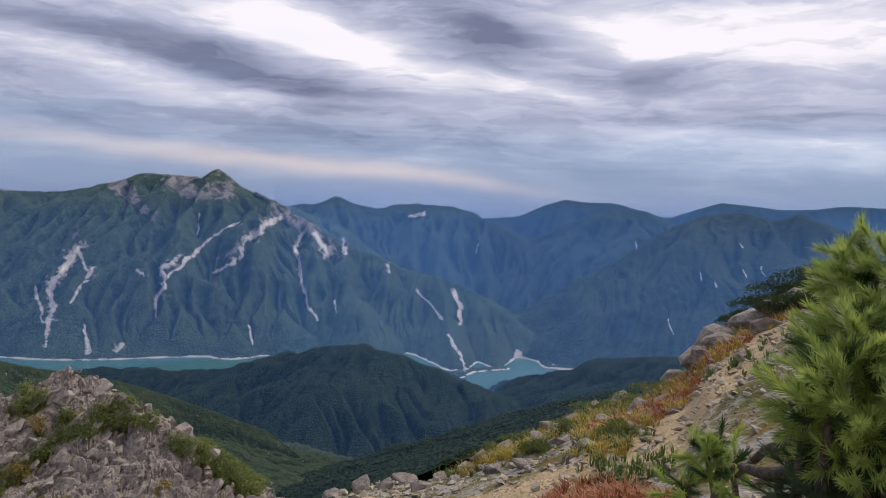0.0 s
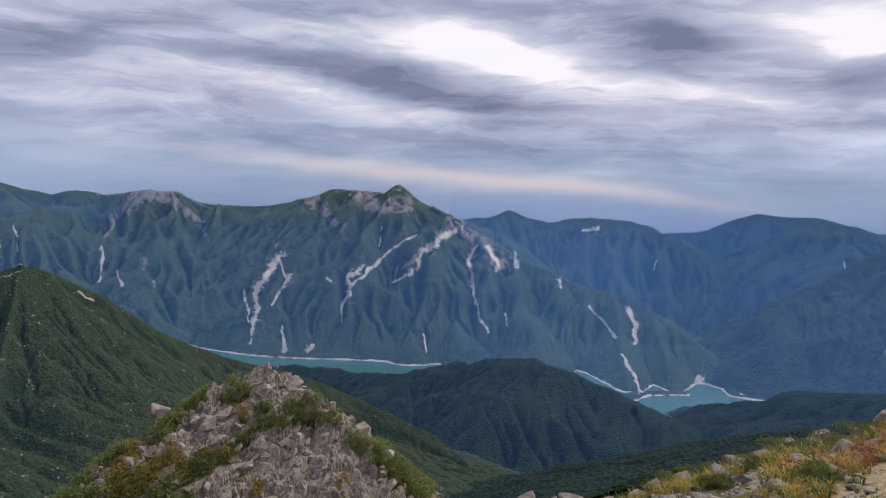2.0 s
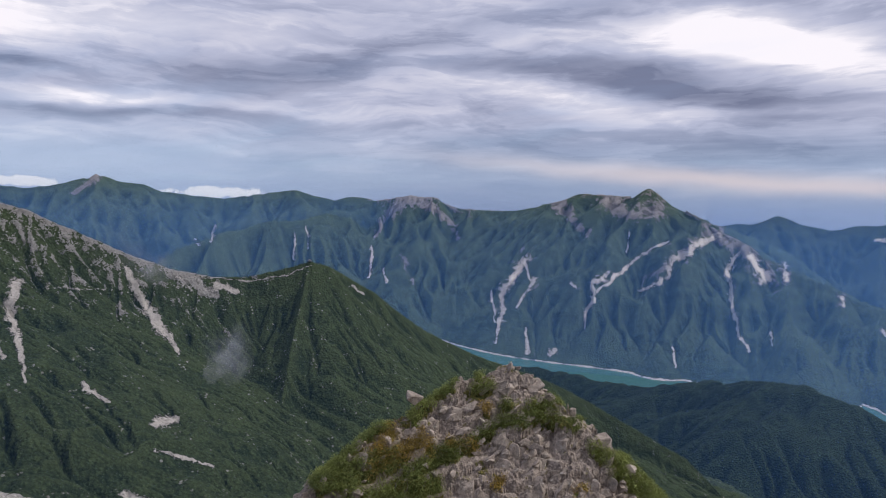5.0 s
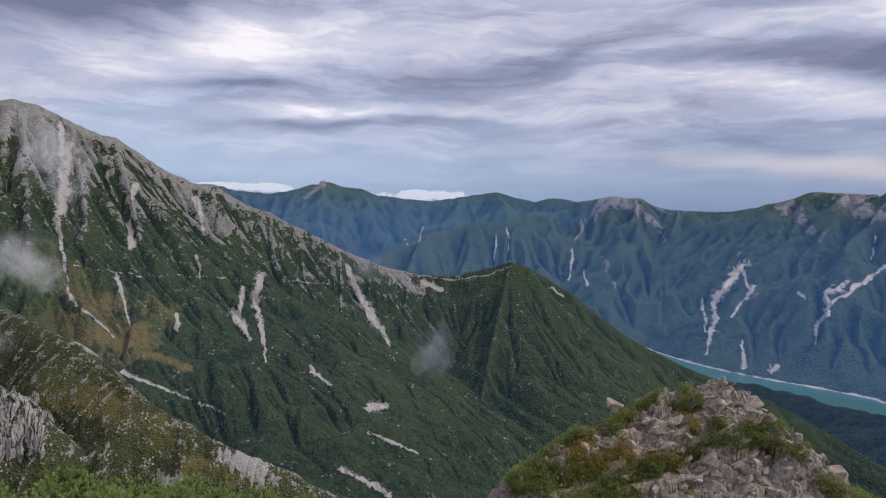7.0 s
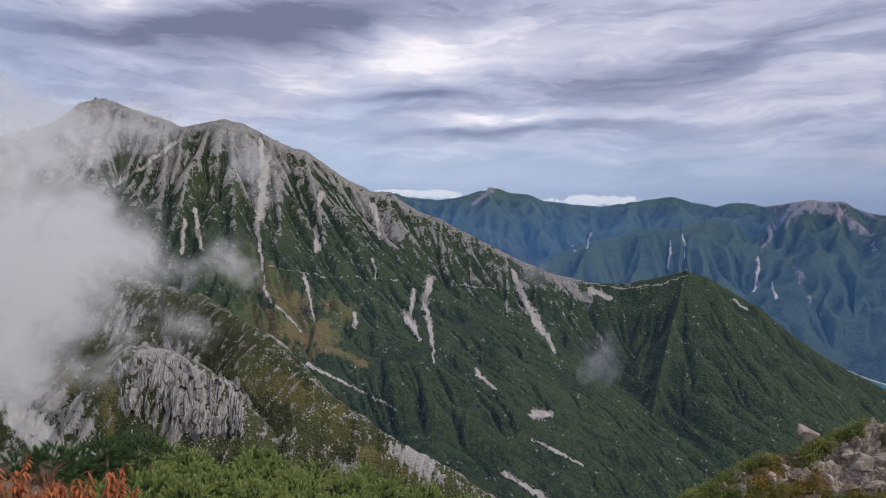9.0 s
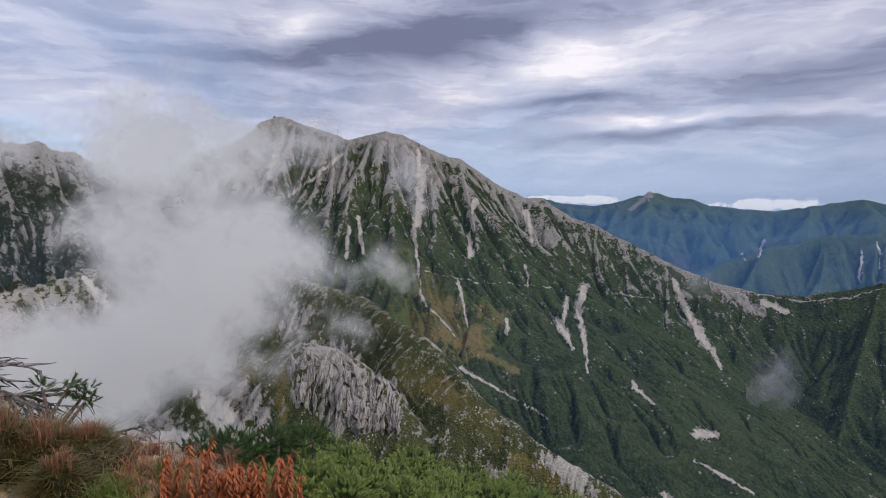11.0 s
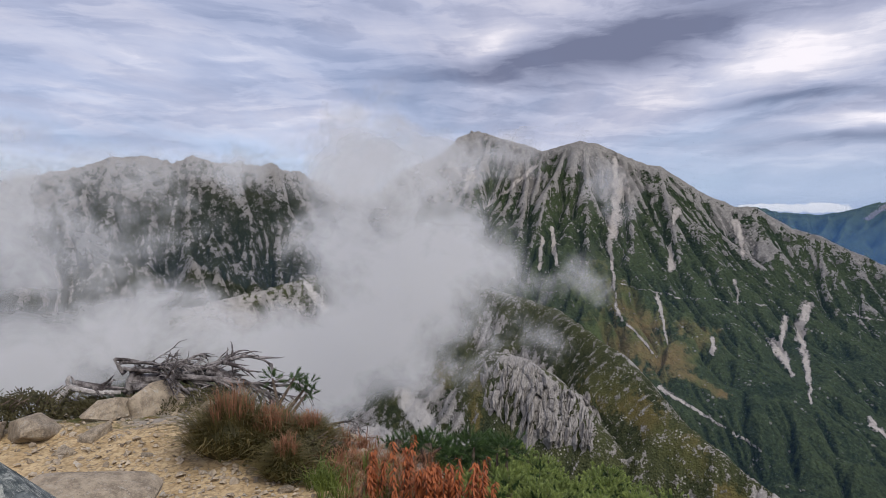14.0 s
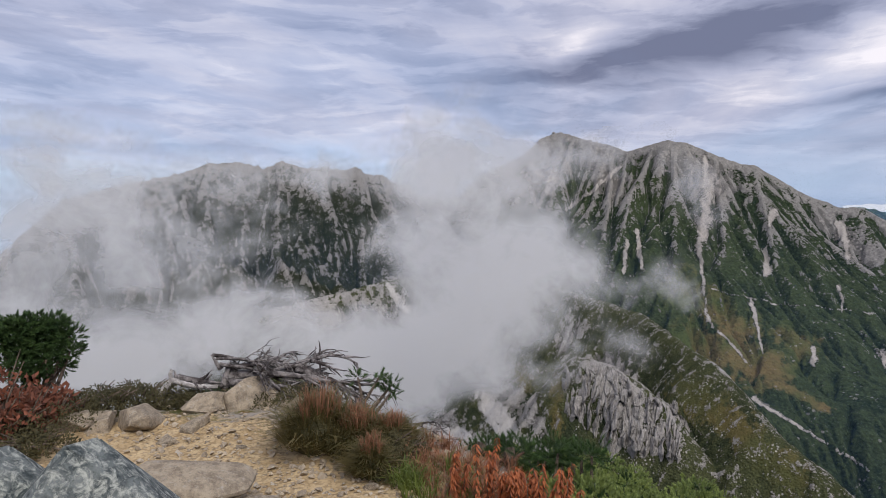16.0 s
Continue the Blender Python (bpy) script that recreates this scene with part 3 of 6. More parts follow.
def mountain(name, mat, span, reach, steps, ridges, fall, gully, gully_depth, crest_width, seed=0, floor=-1e9,
             scars=(), bare=(), turf=(), label="", shore=None, skyline=1, rocky=None, halo=False, ribs=None, wear=(0, 0, 1, 0), firm=0, calm=None):
    """A mountain side on a grid of bearings and distances, one row of which follows its skyline."""
    b = np.linspace(span[0], span[1], steps[0])
    crest = sorted((p[0], p[1]) for line in ridges[:skyline] for p in line)
    away = np.interp(b, [p[0] for p in crest], [p[1] for p in crest])
    middle = float(np.mean(away))
    main = skyline
    if ribs:
        ridges = ridges + buttresses([p for line in ridges[:skyline] for p in line], fall, *ribs, seed)
    lo, hi = math.log(reach[0] / middle), math.log(reach[1] / middle)
    n_front = int(steps[1] * 0.84)
    u = np.concatenate([lo * np.linspace(1, 0, n_front) ** 1.25, hi * np.linspace(0, 1, steps[1] - n_front + 1)[1:] ** 1.3])
    bb, uu = np.meshgrid(b, u)
    dd = away[None, :] * np.exp(uu)
    x, y = -dd * np.sin(np.radians(bb)), dd * np.cos(np.radians(bb))
    z, near, far = ridge_heights(x, y, ridges, fall, gully, gully_depth, seed, shore, main, max(firm, main))
    hold = np.clip(far / (gully * 0.8), 0.0, 1.0)
    if calm:
        hold = hold * np.interp(bb, *calm)
    if shore is not None:
        hold = hold * np.clip((z - shore - 25) / 120.0, 0, 1)
    z = z + hold * gully_depth * wear[3] * rough(x / gully * 0.45, y / gully * 0.45, 3, seed + 23, 0.55)
    z, flow = erode(x, y, z, hold, wear[0], wear[1] * gully * 0.05, wear[2], gully)
    swing = gully_depth * 0.35
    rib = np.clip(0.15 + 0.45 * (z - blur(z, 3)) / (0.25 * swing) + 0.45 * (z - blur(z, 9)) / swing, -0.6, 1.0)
    chute = np.clip(np.log10(np.maximum(flow, 1e-6)) * 0.5 + 0.75, 0, 1)
    rise = np.degrees(np.arctan2(z - EYE, dd))
    scar = line_field(bb, rise, scars)
    if shore is not None:
        scar = np.maximum(scar, 1.1 - np.abs(z - shore - 2) / (3.6 + 2.2 * rough(x / 60, y / 60, 3, seed + 31)))
    rocks = np.clip(line_field(bb, rise, bare), 0, 1)
    if halo:
        rocks = np.maximum(rocks, 0.85 * np.clip(line_field(bb, rise, [(2.6 * m[0] + 0.12, 2.6 * m[1] + 0.12, *m[2:]) for m in scars]), 0, 1))
    drop = np.exp(-near / crest_width)
    if rocky:
        drop = drop * np.interp(bb, *rocky)
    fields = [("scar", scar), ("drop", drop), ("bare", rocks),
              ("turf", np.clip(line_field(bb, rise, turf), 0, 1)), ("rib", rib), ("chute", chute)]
    ob = sheet(name, x, y, z, mat, fields, z > floor)
    return tagged(ob, label, "mountain", kind="structure")


LAKE_LEVEL = -640.0


def concave(a, b, c, soft=0.0):
    def fall(d):
        d = np.sqrt(d * d + soft * soft) - soft
        return a * (1 - np.exp(-d / b)) + c * d
    return fall


def straight(m, soft):
    return lambda d: m * (np.sqrt(d * d + soft * soft) - soft)


opposite = mountain(
    "mountain_opposite", FAR_FOREST, (-12, 37), (2080, 4700), (620, 360),
    [[(37, 4420, -0.3), (32, 4300, -0.35), (28.2, 4250, 0.07), (27, 4200, 0.75), (25.4, 4150, 1.46), (23.4, 4120, 1.39), (21, 4080, 1.3),
      (19.6, 4050, 2.05), (18, 4000, 1.02), (15.5, 3900, -0.25), (13.9, 3800, -1.26), (11.9, 3700, -2.3), (10.3, 3600, -3.5),
      (6.1, 3400, -5.1), (3.6, 3300, -6.25), (0.3, 3200, -6.85), (-3, 3100, -8.1), (-5.5, 2950, -9.7), (-7.4, 2820, -10.9), (-8.6, 2700, -12.8)],
     [(25.4, 4150, 1.4), (26.5, 3700, -2.6), (28.5, 3300, -7.3), (30.8, 3020, -11.2)],
     [(19.6, 4050, 2.0), (19.5, 3600, -1.9), (18.8, 3050, -7.9), (18, 2680, -12.2)],
     [(13.9, 3800, -1.3), (14.8, 3350, -5.6), (14.0, 2800, -10.6)], [(10.3, 3600, -3.5), (8, 3000, -8.3), (6, 2500, -13.2), (5, 2350, -14.9)],
     [(0.3, 3200, -6.85), (-0.5, 2800, -10.4), (-1.5, 2430, -14.2)], [(-3, 3100, -8.1), (-4, 2750, -11.2), (-5.3, 2470, -14.3)], [(-1.3, 2300, -15.2), (-2.8, 2390, -14.8), (-5.8, 2450, -14.45)],
     [(35, 2940, -12.22), (32, 2910, -12.37), (29, 2870, -12.52), (26, 2815, -12.77), (23, 2755, -13.02), (20, 2705, -13.27), (18, 2670, -13.42)],
     [(35, 3000, -11.75), (32, 2970, -11.85), (29, 2930, -12.0), (26, 2875, -12.22), (23, 2815, -12.45), (20, 2765, -12.7), (18, 2730, -12.85)]],
    straight(0.56, 15), 230, 74, 150, 3, LAKE_LEVEL - 40, shore=LAKE_LEVEL, ribs=([34, 31, 28, 23, 21.2, 17, 12, 8.5, 5, 2, -1.5, -5], 820, 62), halo=True, scars=SCARS_OPPOSITE, bare=BARE_OPPOSITE, rocky=([-9, 4, 12, 19, 28, 33], [0.05, 0.2, 0.65, 1.0, 0.9, 0.4]),
    wear=(22, 1.0, 0.85, 0.8), label="forested mountain with pale landslide scars above the lake")
rear_ridge = mountain(
    "mountain_far_ridge", FAR_WOODS_SHADED, (-10, 16), (3250, 4900), (290, 150),
    [[(16, 4560, -1.2), (13.8, 4560, -0.9), (10.9, 4560, -0.45), (9.7, 4550, 0.14), (8.2, 4550, -0.46), (6.1, 4540, -0.9), (4.4, 4500, -0.48), (2.6, 4480, -0.27),
      (-0.7, 4450, -0.46), (-2.5, 4400, -0.9), (-4.3, 4300, -1.8), (-6.8, 4120, -3.0), (-8.2, 3950, -4.6), (-9.6, 3700, -6.8)],
     [(2.6, 4480, -0.3), (1, 4000, -4.2), (-2, 3600, -8)]],
    straight(0.5, 20), 230, 66, 80, 8, -600, scars=SCARS_RIGHT, wear=(20, 1.0, 0.85, 0.8), label="blue forested ridge behind the opposite mountain")
right_range = mountain(
    "mountain_dam_side", FAR_WOODS_SHADED, (-38, -6), (2300, 4250), (420, 240),
    [[(-38, 3700, -2.6), (-34.5, 3750, -1.7), (-32.1, 3760, -1.2), (-30.4, 3780, -0.55), (-29.2, 3780, -0.11), (-28.2, 3770, -0.4), (-27.2, 3760, -0.64), (-25.8, 3760, -0.2), (-24.7, 3750, -0.06), (-22.2, 3720, -0.49),
      (-19.9, 3650, -1.49), (-16.6, 3450, -4.18), (-14.2, 3250, -5.9), (-12.1, 3100, -7.07), (-10.4, 2900, -9.82), (-8.7, 2760, -12.46)],
     [(-24.7, 3750, -0.1), (-22, 3200, -5.9), (-18.5, 2850, -9.9), (-15, 2640, -12.9), (-15.5, 2440, -14.5)],
     [(-16.6, 3450, -4.2), (-14, 2900, -9.4), (-11.6, 2560, -13.7)], [(-29.2, 3780, -0.2), (-27, 3100, -6.2), (-24, 2700, -11.0)],
     [(-9.2, 2720, -12.9), (-9.9, 2520, -14.1), (-14.1, 2530, -14.1), (-20, 2500, -14.2)]],
    straight(0.55, 15), 240, 74, 60, 12, LAKE_LEVEL - 40, shore=LAKE_LEVEL, ribs=([-13, -18, -22, -27, -31, -34], 900, 60), halo=True, scars=SCARS_RIGHT, firm=4, wear=(24, 1.0, 0.85, 0.8),
    label="dark blue forested mountain falling to the dam lake")
middle_ridge = mountain(
    "mountain_middle_ridge", FAR_WOODS_SHADED, (-22, -3), (3300, 4520), (220, 130),
    [[(-22, 4300, -2.4), (-19.8, 4300, -1.41), (-17.4, 4300, -0.3), (-16.2, 4300, -0.1), (-15.4, 4300, -0.03), (-13.6, 4280, -0.54), (-11.8, 4260, -1.3), (-8.3, 4200, -2.76), (-6.5, 4100, -4.1), (-4.8, 3900, -6.0)],
     [(-15.4, 4300, -0.1), (-12.5, 3900, -3.8), (-9.5, 3500, -7.6)], [(-11.8, 4260, -1.3), (-8.5, 3800, -5.2), (-7, 3400, -8.8)]],
    straight(0.5, 15), 220, 60, 60, 15, -620, scars=SCARS_RIGHT, wear=(18, 1.0, 0.85, 0.8), label="blue wooded ridge behind the dam valley")
horizon_range = mountain(
    "mountain_horizon", FAR_WOODS_SHADED, (-38, -1), (4560, 4960), (380, 44),
    [[(-1, 4800, -2.2), (-3.7, 4800, -1.42), (-6.8, 4800, -1.1), (-7.8, 4800, -0.6), (-8.7, 4800, -0.17), (-10, 4800, 0.3), (-10.7, 4800, 0.54), (-11.8, 4800, 0.36), (-13.1, 4800, 0.30), (-15.0, 4800, 0.3), (-16.6, 4800, -0.1),
      (-18.9, 4800, -0.75), (-19.7, 4830, -0.69), (-21.5, 4850, 0), (-23.4, 4850, 0.63), (-25.3, 4850, 0.51), (-27.7, 4850, 0.23), (-30.1, 4850, 0.32), (-31.9, 4850, 0.64), (-38, 4850, 0.5)]],
    straight(0.95, 15), 200, 24, 60, 14, -500, wear=(10, 1.0, 0.85, 0.5), label="pale blue range on the horizon")
left_range = mountain(
    "mountain_left_range", FAR_FOREST, (27, 80), (2600, 4960), (660, 280),
    [[(80, 4750, 0.9), (75, 4750, 0.76), (73.2, 4740, 0.33), (70.7, 4720, 0.12), (68.1, 4700, 0.63), (66, 4680, 1.55), (64.2, 4660, 0.94), (62.7, 4650, 0.86), (61.6, 4640, 0.24),
      (58.8, 4620, 0.05), (56.5, 4600, -0.11), (53.6, 4580, 0.38), (50.6, 4550, 0.89), (49.1, 4530, 0.54), (47.1, 4500, 0.11), (45.6, 4480, 0.51), (43.6, 4450, 0.22)],
     [(43.6, 4450, 0.22), (41.8, 4400, 0.54), (40.5, 4380, 0.83), (38.5, 4380, 0.65), (36.4, 4370, -0.19), (33.4, 4360, -0.34), (30, 4340, -0.3), (27, 4300, -0.6)],
     [(63, 3550, -6.0), (61, 3600, -4.8), (57, 3700, -3.6), (52, 3900, -2.3), (48, 4100, -1.2), (44, 4380, -0.2)],
     [(40.5, 4380, 0.8), (39.5, 3700, -4.3), (37, 3150, -10.2)],
     [(48, 4100, -1.3), (46.5, 3600, -5.5), (44, 3100, -10.4)]],
    straight(0.55, 15), 230, 72, 110, 21, LAKE_LEVEL - 40, shore=LAKE_LEVEL, skyline=2, ribs=([77, 73, 70, 66, 62.5, 58.5, 54, 50.6, 47, 42.5, 38.5, 35, 32], 1000, 60), halo=True, scars=SCARS_LEFT, bare=BARE_LEFT,
    rocky=([43, 46], [1.0, 0.35]),
    wear=(24, 1.0, 0.85, 0.8), label="long blue-green forested range with a reddish bare peak")
hill = mountain(
    "hill_wooded", WOODED, (-27, 40), (1180, 2600), (700, 220),
    [[(40, 2520, -13.9), (34, 2480, -14.0), (28.4, 2350, -14.0), (22.9, 2250, -14.75), (18.8, 2150, -14.8), (15, 2000, -14.3), (13, 1950, -13.6), (11.1, 1900, -13.2), (7.1, 1850, -12.95), (4.0, 1810, -13.75), (0.9, 1770, -14.85),
      (-2.3, 1735, -16.15), (-5, 1700, -17.8), (-7.6, 1600, -19.2)],
     [(-4, 2050, -17.2), (-8, 2030, -15.9), (-11, 2010, -15.55), (-13.2, 1990, -14.75), (-15, 1960, -13.1), (-20, 1850, -12.4), (-28, 1700, -11.6)],
     [(7.1, 1850, -13.3), (4, 1650, -17.5), (-1, 1500, -21)], [(2.9, 1800, -14.6), (-1, 1650, -18), (-5, 1500, -21.3)],
     [(11, 1900, -13.5), (11.5, 1700, -16.7), (10.5, 1480, -21.2)]],
    straight(0.42, 25), 120, 38, 60, 31, -720, firm=2, wear=(14, 0.8, 0.7, 0.5), label="rounded densely wooded hill between the arms of the lake")
side_spur = mountain(
    "ridge_lower_slope", WOODED, (-40, 14), (260, 1400), (540, 260),
    [[(-60, 60, -10), (-45, 200, -10.5), (-30, 450, -12), (-21.4, 650, -14.2), (-16.4, 750, -15.7), (-11.6, 850, -17.6), (-6.6, 950, -20.4), (-3.1, 1020, -22.4), (3.7, 1180, -24.6), (8, 1300, -25.3)]],
    straight(0.5, 20), 70, 13, 40, 41, -700, label="dark green slope below the summit ridge")
near_ridge = mountain(
    "mountain_hut_ridge", ALPINE, (4, 124), (430, 1330), (1240, 330),
    [[(112, 900, 1.9), (107.7, 905, 1.4), (105, 915, 4.0), (101.4, 935, 5.5), (99.9, 950, 7.0), (98.4, 955, 7.55), (97.3, 945, 7.3), (96.3, 935, 6.95), (93.9, 905, 6.3), (92.4, 890, 5.7), (90.8, 880, 6.2), (89.3, 870, 6.55),
      (87.7, 868, 6.3), (85.8, 868, 5.37), (83.5, 870, 4.4), (82.5, 870, 4.3), (80.8, 874, 3.1), (78.6, 880, 1.7), (76.6, 886, 0.87), (75.1, 890, 0.8), (72.5, 890, -0.9), (70.5, 888, -1.5), (67.9, 884, -2.84), (65.8, 882, -3.8),
      (63.3, 880, -5.0), (60.2, 882, -6.15), (57.2, 890, -6.77), (54.4, 898, -6.76), (52, 900, -6.24), (49.1, 900, -5.35)],
     [(49.1, 900, -5.35), (47.5, 910, -5.73), (45.3, 930, -6.97), (43.2, 950, -8.1), (41.1, 970, -9.75), (39, 995, -11.1), (37.1, 1020, -12.0),
      (34.5, 1060, -13.1), (27, 1130, -15.2), (23.3, 1160, -16.7), (15.4, 1180, -20.0), (8.8, 1200, -24.7), (5, 1210, -27)]],
    concave(110, 140, 0.42), 42, 12, 150, 51, -690, skyline=2, ribs=([104, 101, 97, 93.6, 90.4, 88.6, 85.4, 82.4, 79.4, 76.2, 73.4, 70.4, 67.2, 64.4, 61.4, 58, 49.2, 43.6, 38, 36, 31, 26, 20], 230, 13), scars=SCARS_NEAR, bare=BARE_NEAR, turf=TURF_NEAR,
    rocky=([36, 44, 52, 60, 80, 95], [0.0, 0.03, 0.25, 0.6, 0.85, 0.95]),
    calm=([30, 45, 60, 68], [0.55, 0.5, 0.6, 1.0]), wear=(13, 1.0, 0.9, 0.8), label="steep green ridge with grey scree gullies and bare rocky summit")
left_crags = mountain(
    "mountain_misty_crags", MISTY, (99, 150), (300, 1000), (520, 260),
    [[(150, 600, -5), (143.4, 620, -2.6), (139.3, 650, 1.5), (134.9, 680, 2.83), (132.4, 690, 3.34), (129.0, 700, 4.49), (127.2, 705, 4.78), (125.4, 710, 4.68), (124.2, 712, 4.3), (122.6, 715, 4.9), (121.6, 715, 4.5), (118.7, 720, 4.5), (117.2, 722, 4.2), (116.3, 725, 4.55), (115.2, 735, 3.9),
      (113.8, 750, 3.86), (112.6, 765, 3.0), (111.8, 780, 3.12), (110.8, 800, 2.11), (107.7, 860, 1.85), (105.7, 900, 2.5)]],
    concave(120, 110, 0.55), 34, 24, 160, 61, -330, wear=(9, 0.7, 1.3, 1.1), label="rocky crags half hidden in drifting mist")
SPUR_RIDGES = [[(124, 560, -8), (112, 560, -5.2), (105, 530, -5.2), (98.9, 480, -6.0), (91.4, 420, -8.1), (85.3, 330, -12.2), (81.4, 290, -16.4), (75, 270, -20.5), (68.9, 260, -23.5), (62, 255, -26.5)],
     [(96.5, 330, -12.2), (94, 318, -12.6), (90, 300, -15), (87.5, 285, -18)]]
crag_spur = mountain(
    "spur_grey_cliff", CRAG, (56, 128), (120, 640), (820, 330),
    SPUR_RIDGES,
    concave(45, 40, 0.62, 9.0), 22, 8, 40, 71, -260, scars=SCARS_SPUR, bare=BARE_SPUR, turf=TURF_SPUR, label="spur with pale grey cliffs, scree and low pine scrub")

summit_slope = mountain(
    "ridge_summit_slope", WOODED, (-180, 180), (25, 640), (500, 90),
    [[(-180, 60, -30), (-120, 60, -28), (-60, 60, -26.5), (0, 60, -29.5), (60, 60, -30.5), (120, 60, -28), (180, 60, -30)]],
    straight(0.56, 15), 40, 7, 30, 81, label="steep scrubby slope below the summit path")

lake_grid = np.meshgrid(np.linspace(-3400, 1500, 60), np.linspace(1500, 3600, 40))
lake = sheet("lake", lake_grid[0], lake_grid[1], np.full(lake_grid[0].shape, LAKE_LEVEL), LAKE, keep=lake_grid[0] < 560)
tagged(lake, "calm turquoise reservoir lake in the valley", "lake", kind="structure")
ground_grid = np.meshgrid(np.linspace(-4900, 4900, 50), np.linspace(-4900, 4900, 50))
ground = sheet("ground", ground_grid[0], ground_grid[1], np.full(ground_grid[0].shape, LAKE_LEVEL - 60), WOODED)
tagged(ground, "dark green valley floor", "ground", kind="structure")

# ---- added sheets for haze in the valley air, and the mist that drifts over the crags ----
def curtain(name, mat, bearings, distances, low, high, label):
    """A long hanging sheet, added to tint what lies behind it like haze along a valley."""
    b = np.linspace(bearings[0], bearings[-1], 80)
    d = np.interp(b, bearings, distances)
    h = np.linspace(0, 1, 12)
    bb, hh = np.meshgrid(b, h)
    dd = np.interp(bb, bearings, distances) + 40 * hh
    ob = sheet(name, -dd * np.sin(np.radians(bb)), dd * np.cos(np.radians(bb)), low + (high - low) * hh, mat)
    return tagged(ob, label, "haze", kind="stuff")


curtain("haze_sheet", HAZE_SLOPE, [-40, -12, 30, 62, 75, 85, 92, 100, 110, 140], [560, 470, 440, 430, 440, 450, 500, 555, 590, 600], -420, 70, "faint tinted sheet imitating air haze before the green ridge")
curtain("haze_sheet", HAZE_NEAR, [-40, 0, 20, 60, 80], [1330, 1330, 1345, 1340, 1340], -760, 130, "thin blue sheet imitating air haze over the valley")
curtain("haze_sheet", HAZE_MID, [-40, -2, 14, 40, 80], [2200, 2120, 2560, 2520, 2520], -660, 170, "thin blue sheet imitating air haze over the lake")
curtain("haze_sheet", HAZE_FAR, [-40, -9, -4, 3, 12, 20, 30, 44, 62, 80], [4270, 3400, 3150, 3350, 3780, 4180, 4400, 4200, 3500, 3500], -660, 170, "blue sheet imitating haze between the far ridges")
curtain("haze_sheet", HAZE_FAR, [-40, -4, 4, 15], [4535, 4535, 4545, 4545], -660, 190, "pale blue sheet imitating haze before the horizon range")

MIST_BANK = [
    (116.0, 0.0, 9.0, 4.4, 0.56), (107.5, 5.2, 6.1, 5.6, 0.46),
    (113.3, -17.1, 4.6, 3.1, 0.75), (139.8, -0.6, 8.7, 5.1, 0.6), (106.7, -13.8, 6.1, 2.0, 0.60),
    (104.1, -5.9, 6.6, 5.3, 1.20), (97.5, -2.8, 5.2, 3.6, 0.46), (114.7, -11.0, 11.2, 2.4, 0.68), (135.2, -8.5, 11.2, 5.1, 0.48),
    (125.3, -2.2, 4.6, 2.3, 0.25), (134.3, -0.2, 8.7, 3.8, 0.45), (121.2, 4.0, 13.2, 1.8, 0.46), (104.6, 8.2, 4.1, 5.6, 0.40),
    (89.1, -3.5, 4.1, 2.5, 0.34), (91.4, -10.9, 1.5, 2.0, 0.55), (110.1, -0.8, 2.3, 5.1, 0.40), (137.8, -11.5, 7.6, 3.6, 0.80),
    (107.7, -10.9, 4.6, 3.1, 0.70), (114.7, -15.1, 5.6, 2.5, 0.75), (131.5, 3.3, 13.2, 2.0, 0.35), (89.3, 3.8, 5.1, 2.5, 0.34),
    (96.4, 5.0, 3.6, 1.8, 0.36), (86.3, 1.0, 2.5, 2.5, 0.30), (101.2, -2.5, 5.3, 5.3, 0.55), (87.2, -7.3, 2.0, 3.1, 0.25),
    (63.3, -5.3, 1.8, 1.8, 0.42), (56.0, -10.0, 1.2, 4.2, 0.24), (61.4, -9.5, 2.4, 2.5, 0.16)]


def mist_layer(k):
    """One layer of the drifting mist: bearing, rise, half sizes in degrees and density of its banks."""
    b = np.linspace(44, 152, 420)
    rise = np.linspace(-24, 14, 170)
    bb, rr = np.meshgrid(b, rise)
    dd = np.interp(bb, [44, 60, 80, 88, 95, 105, 152], [640, 640, 560, 410, 345, 330, 300]) * (1 - 0.09 * k)
    dd = dd * (1 + 0.02 * rough(bb * 0.06 + 7 * k, rr * 0.06, 2, 400 + k))
    wb, wr = bb + 3.2 * rough(bb * 0.14 + k, rr * 0.16, 4, 410 + k), rr + 2.2 * rough(bb * 0.14, rr * 0.16 + k, 4, 420 + k)
    dense = np.zeros(bb.shape)
    for mb, mr, hb, hr, amount in MIST_BANK:
        dense = dense + amount * np.exp(-((wb - mb) / hb) ** 2 - ((wr - mr) / hr) ** 2)
    dense = np.minimum(dense, 1.35)
    x, y = -dd * np.sin(np.radians(bb)), dd * np.cos(np.radians(bb))
    ob = sheet("mist_bank", x, y, EYE + dd * np.tan(np.radians(rr)), MIST, [("mist", dense - 0.12)], dense > 0.05)
    return tagged(ob, "white drifting mist hanging before the crags", "mist", kind="stuff")


for k in range(4):
    mist_layer(k)

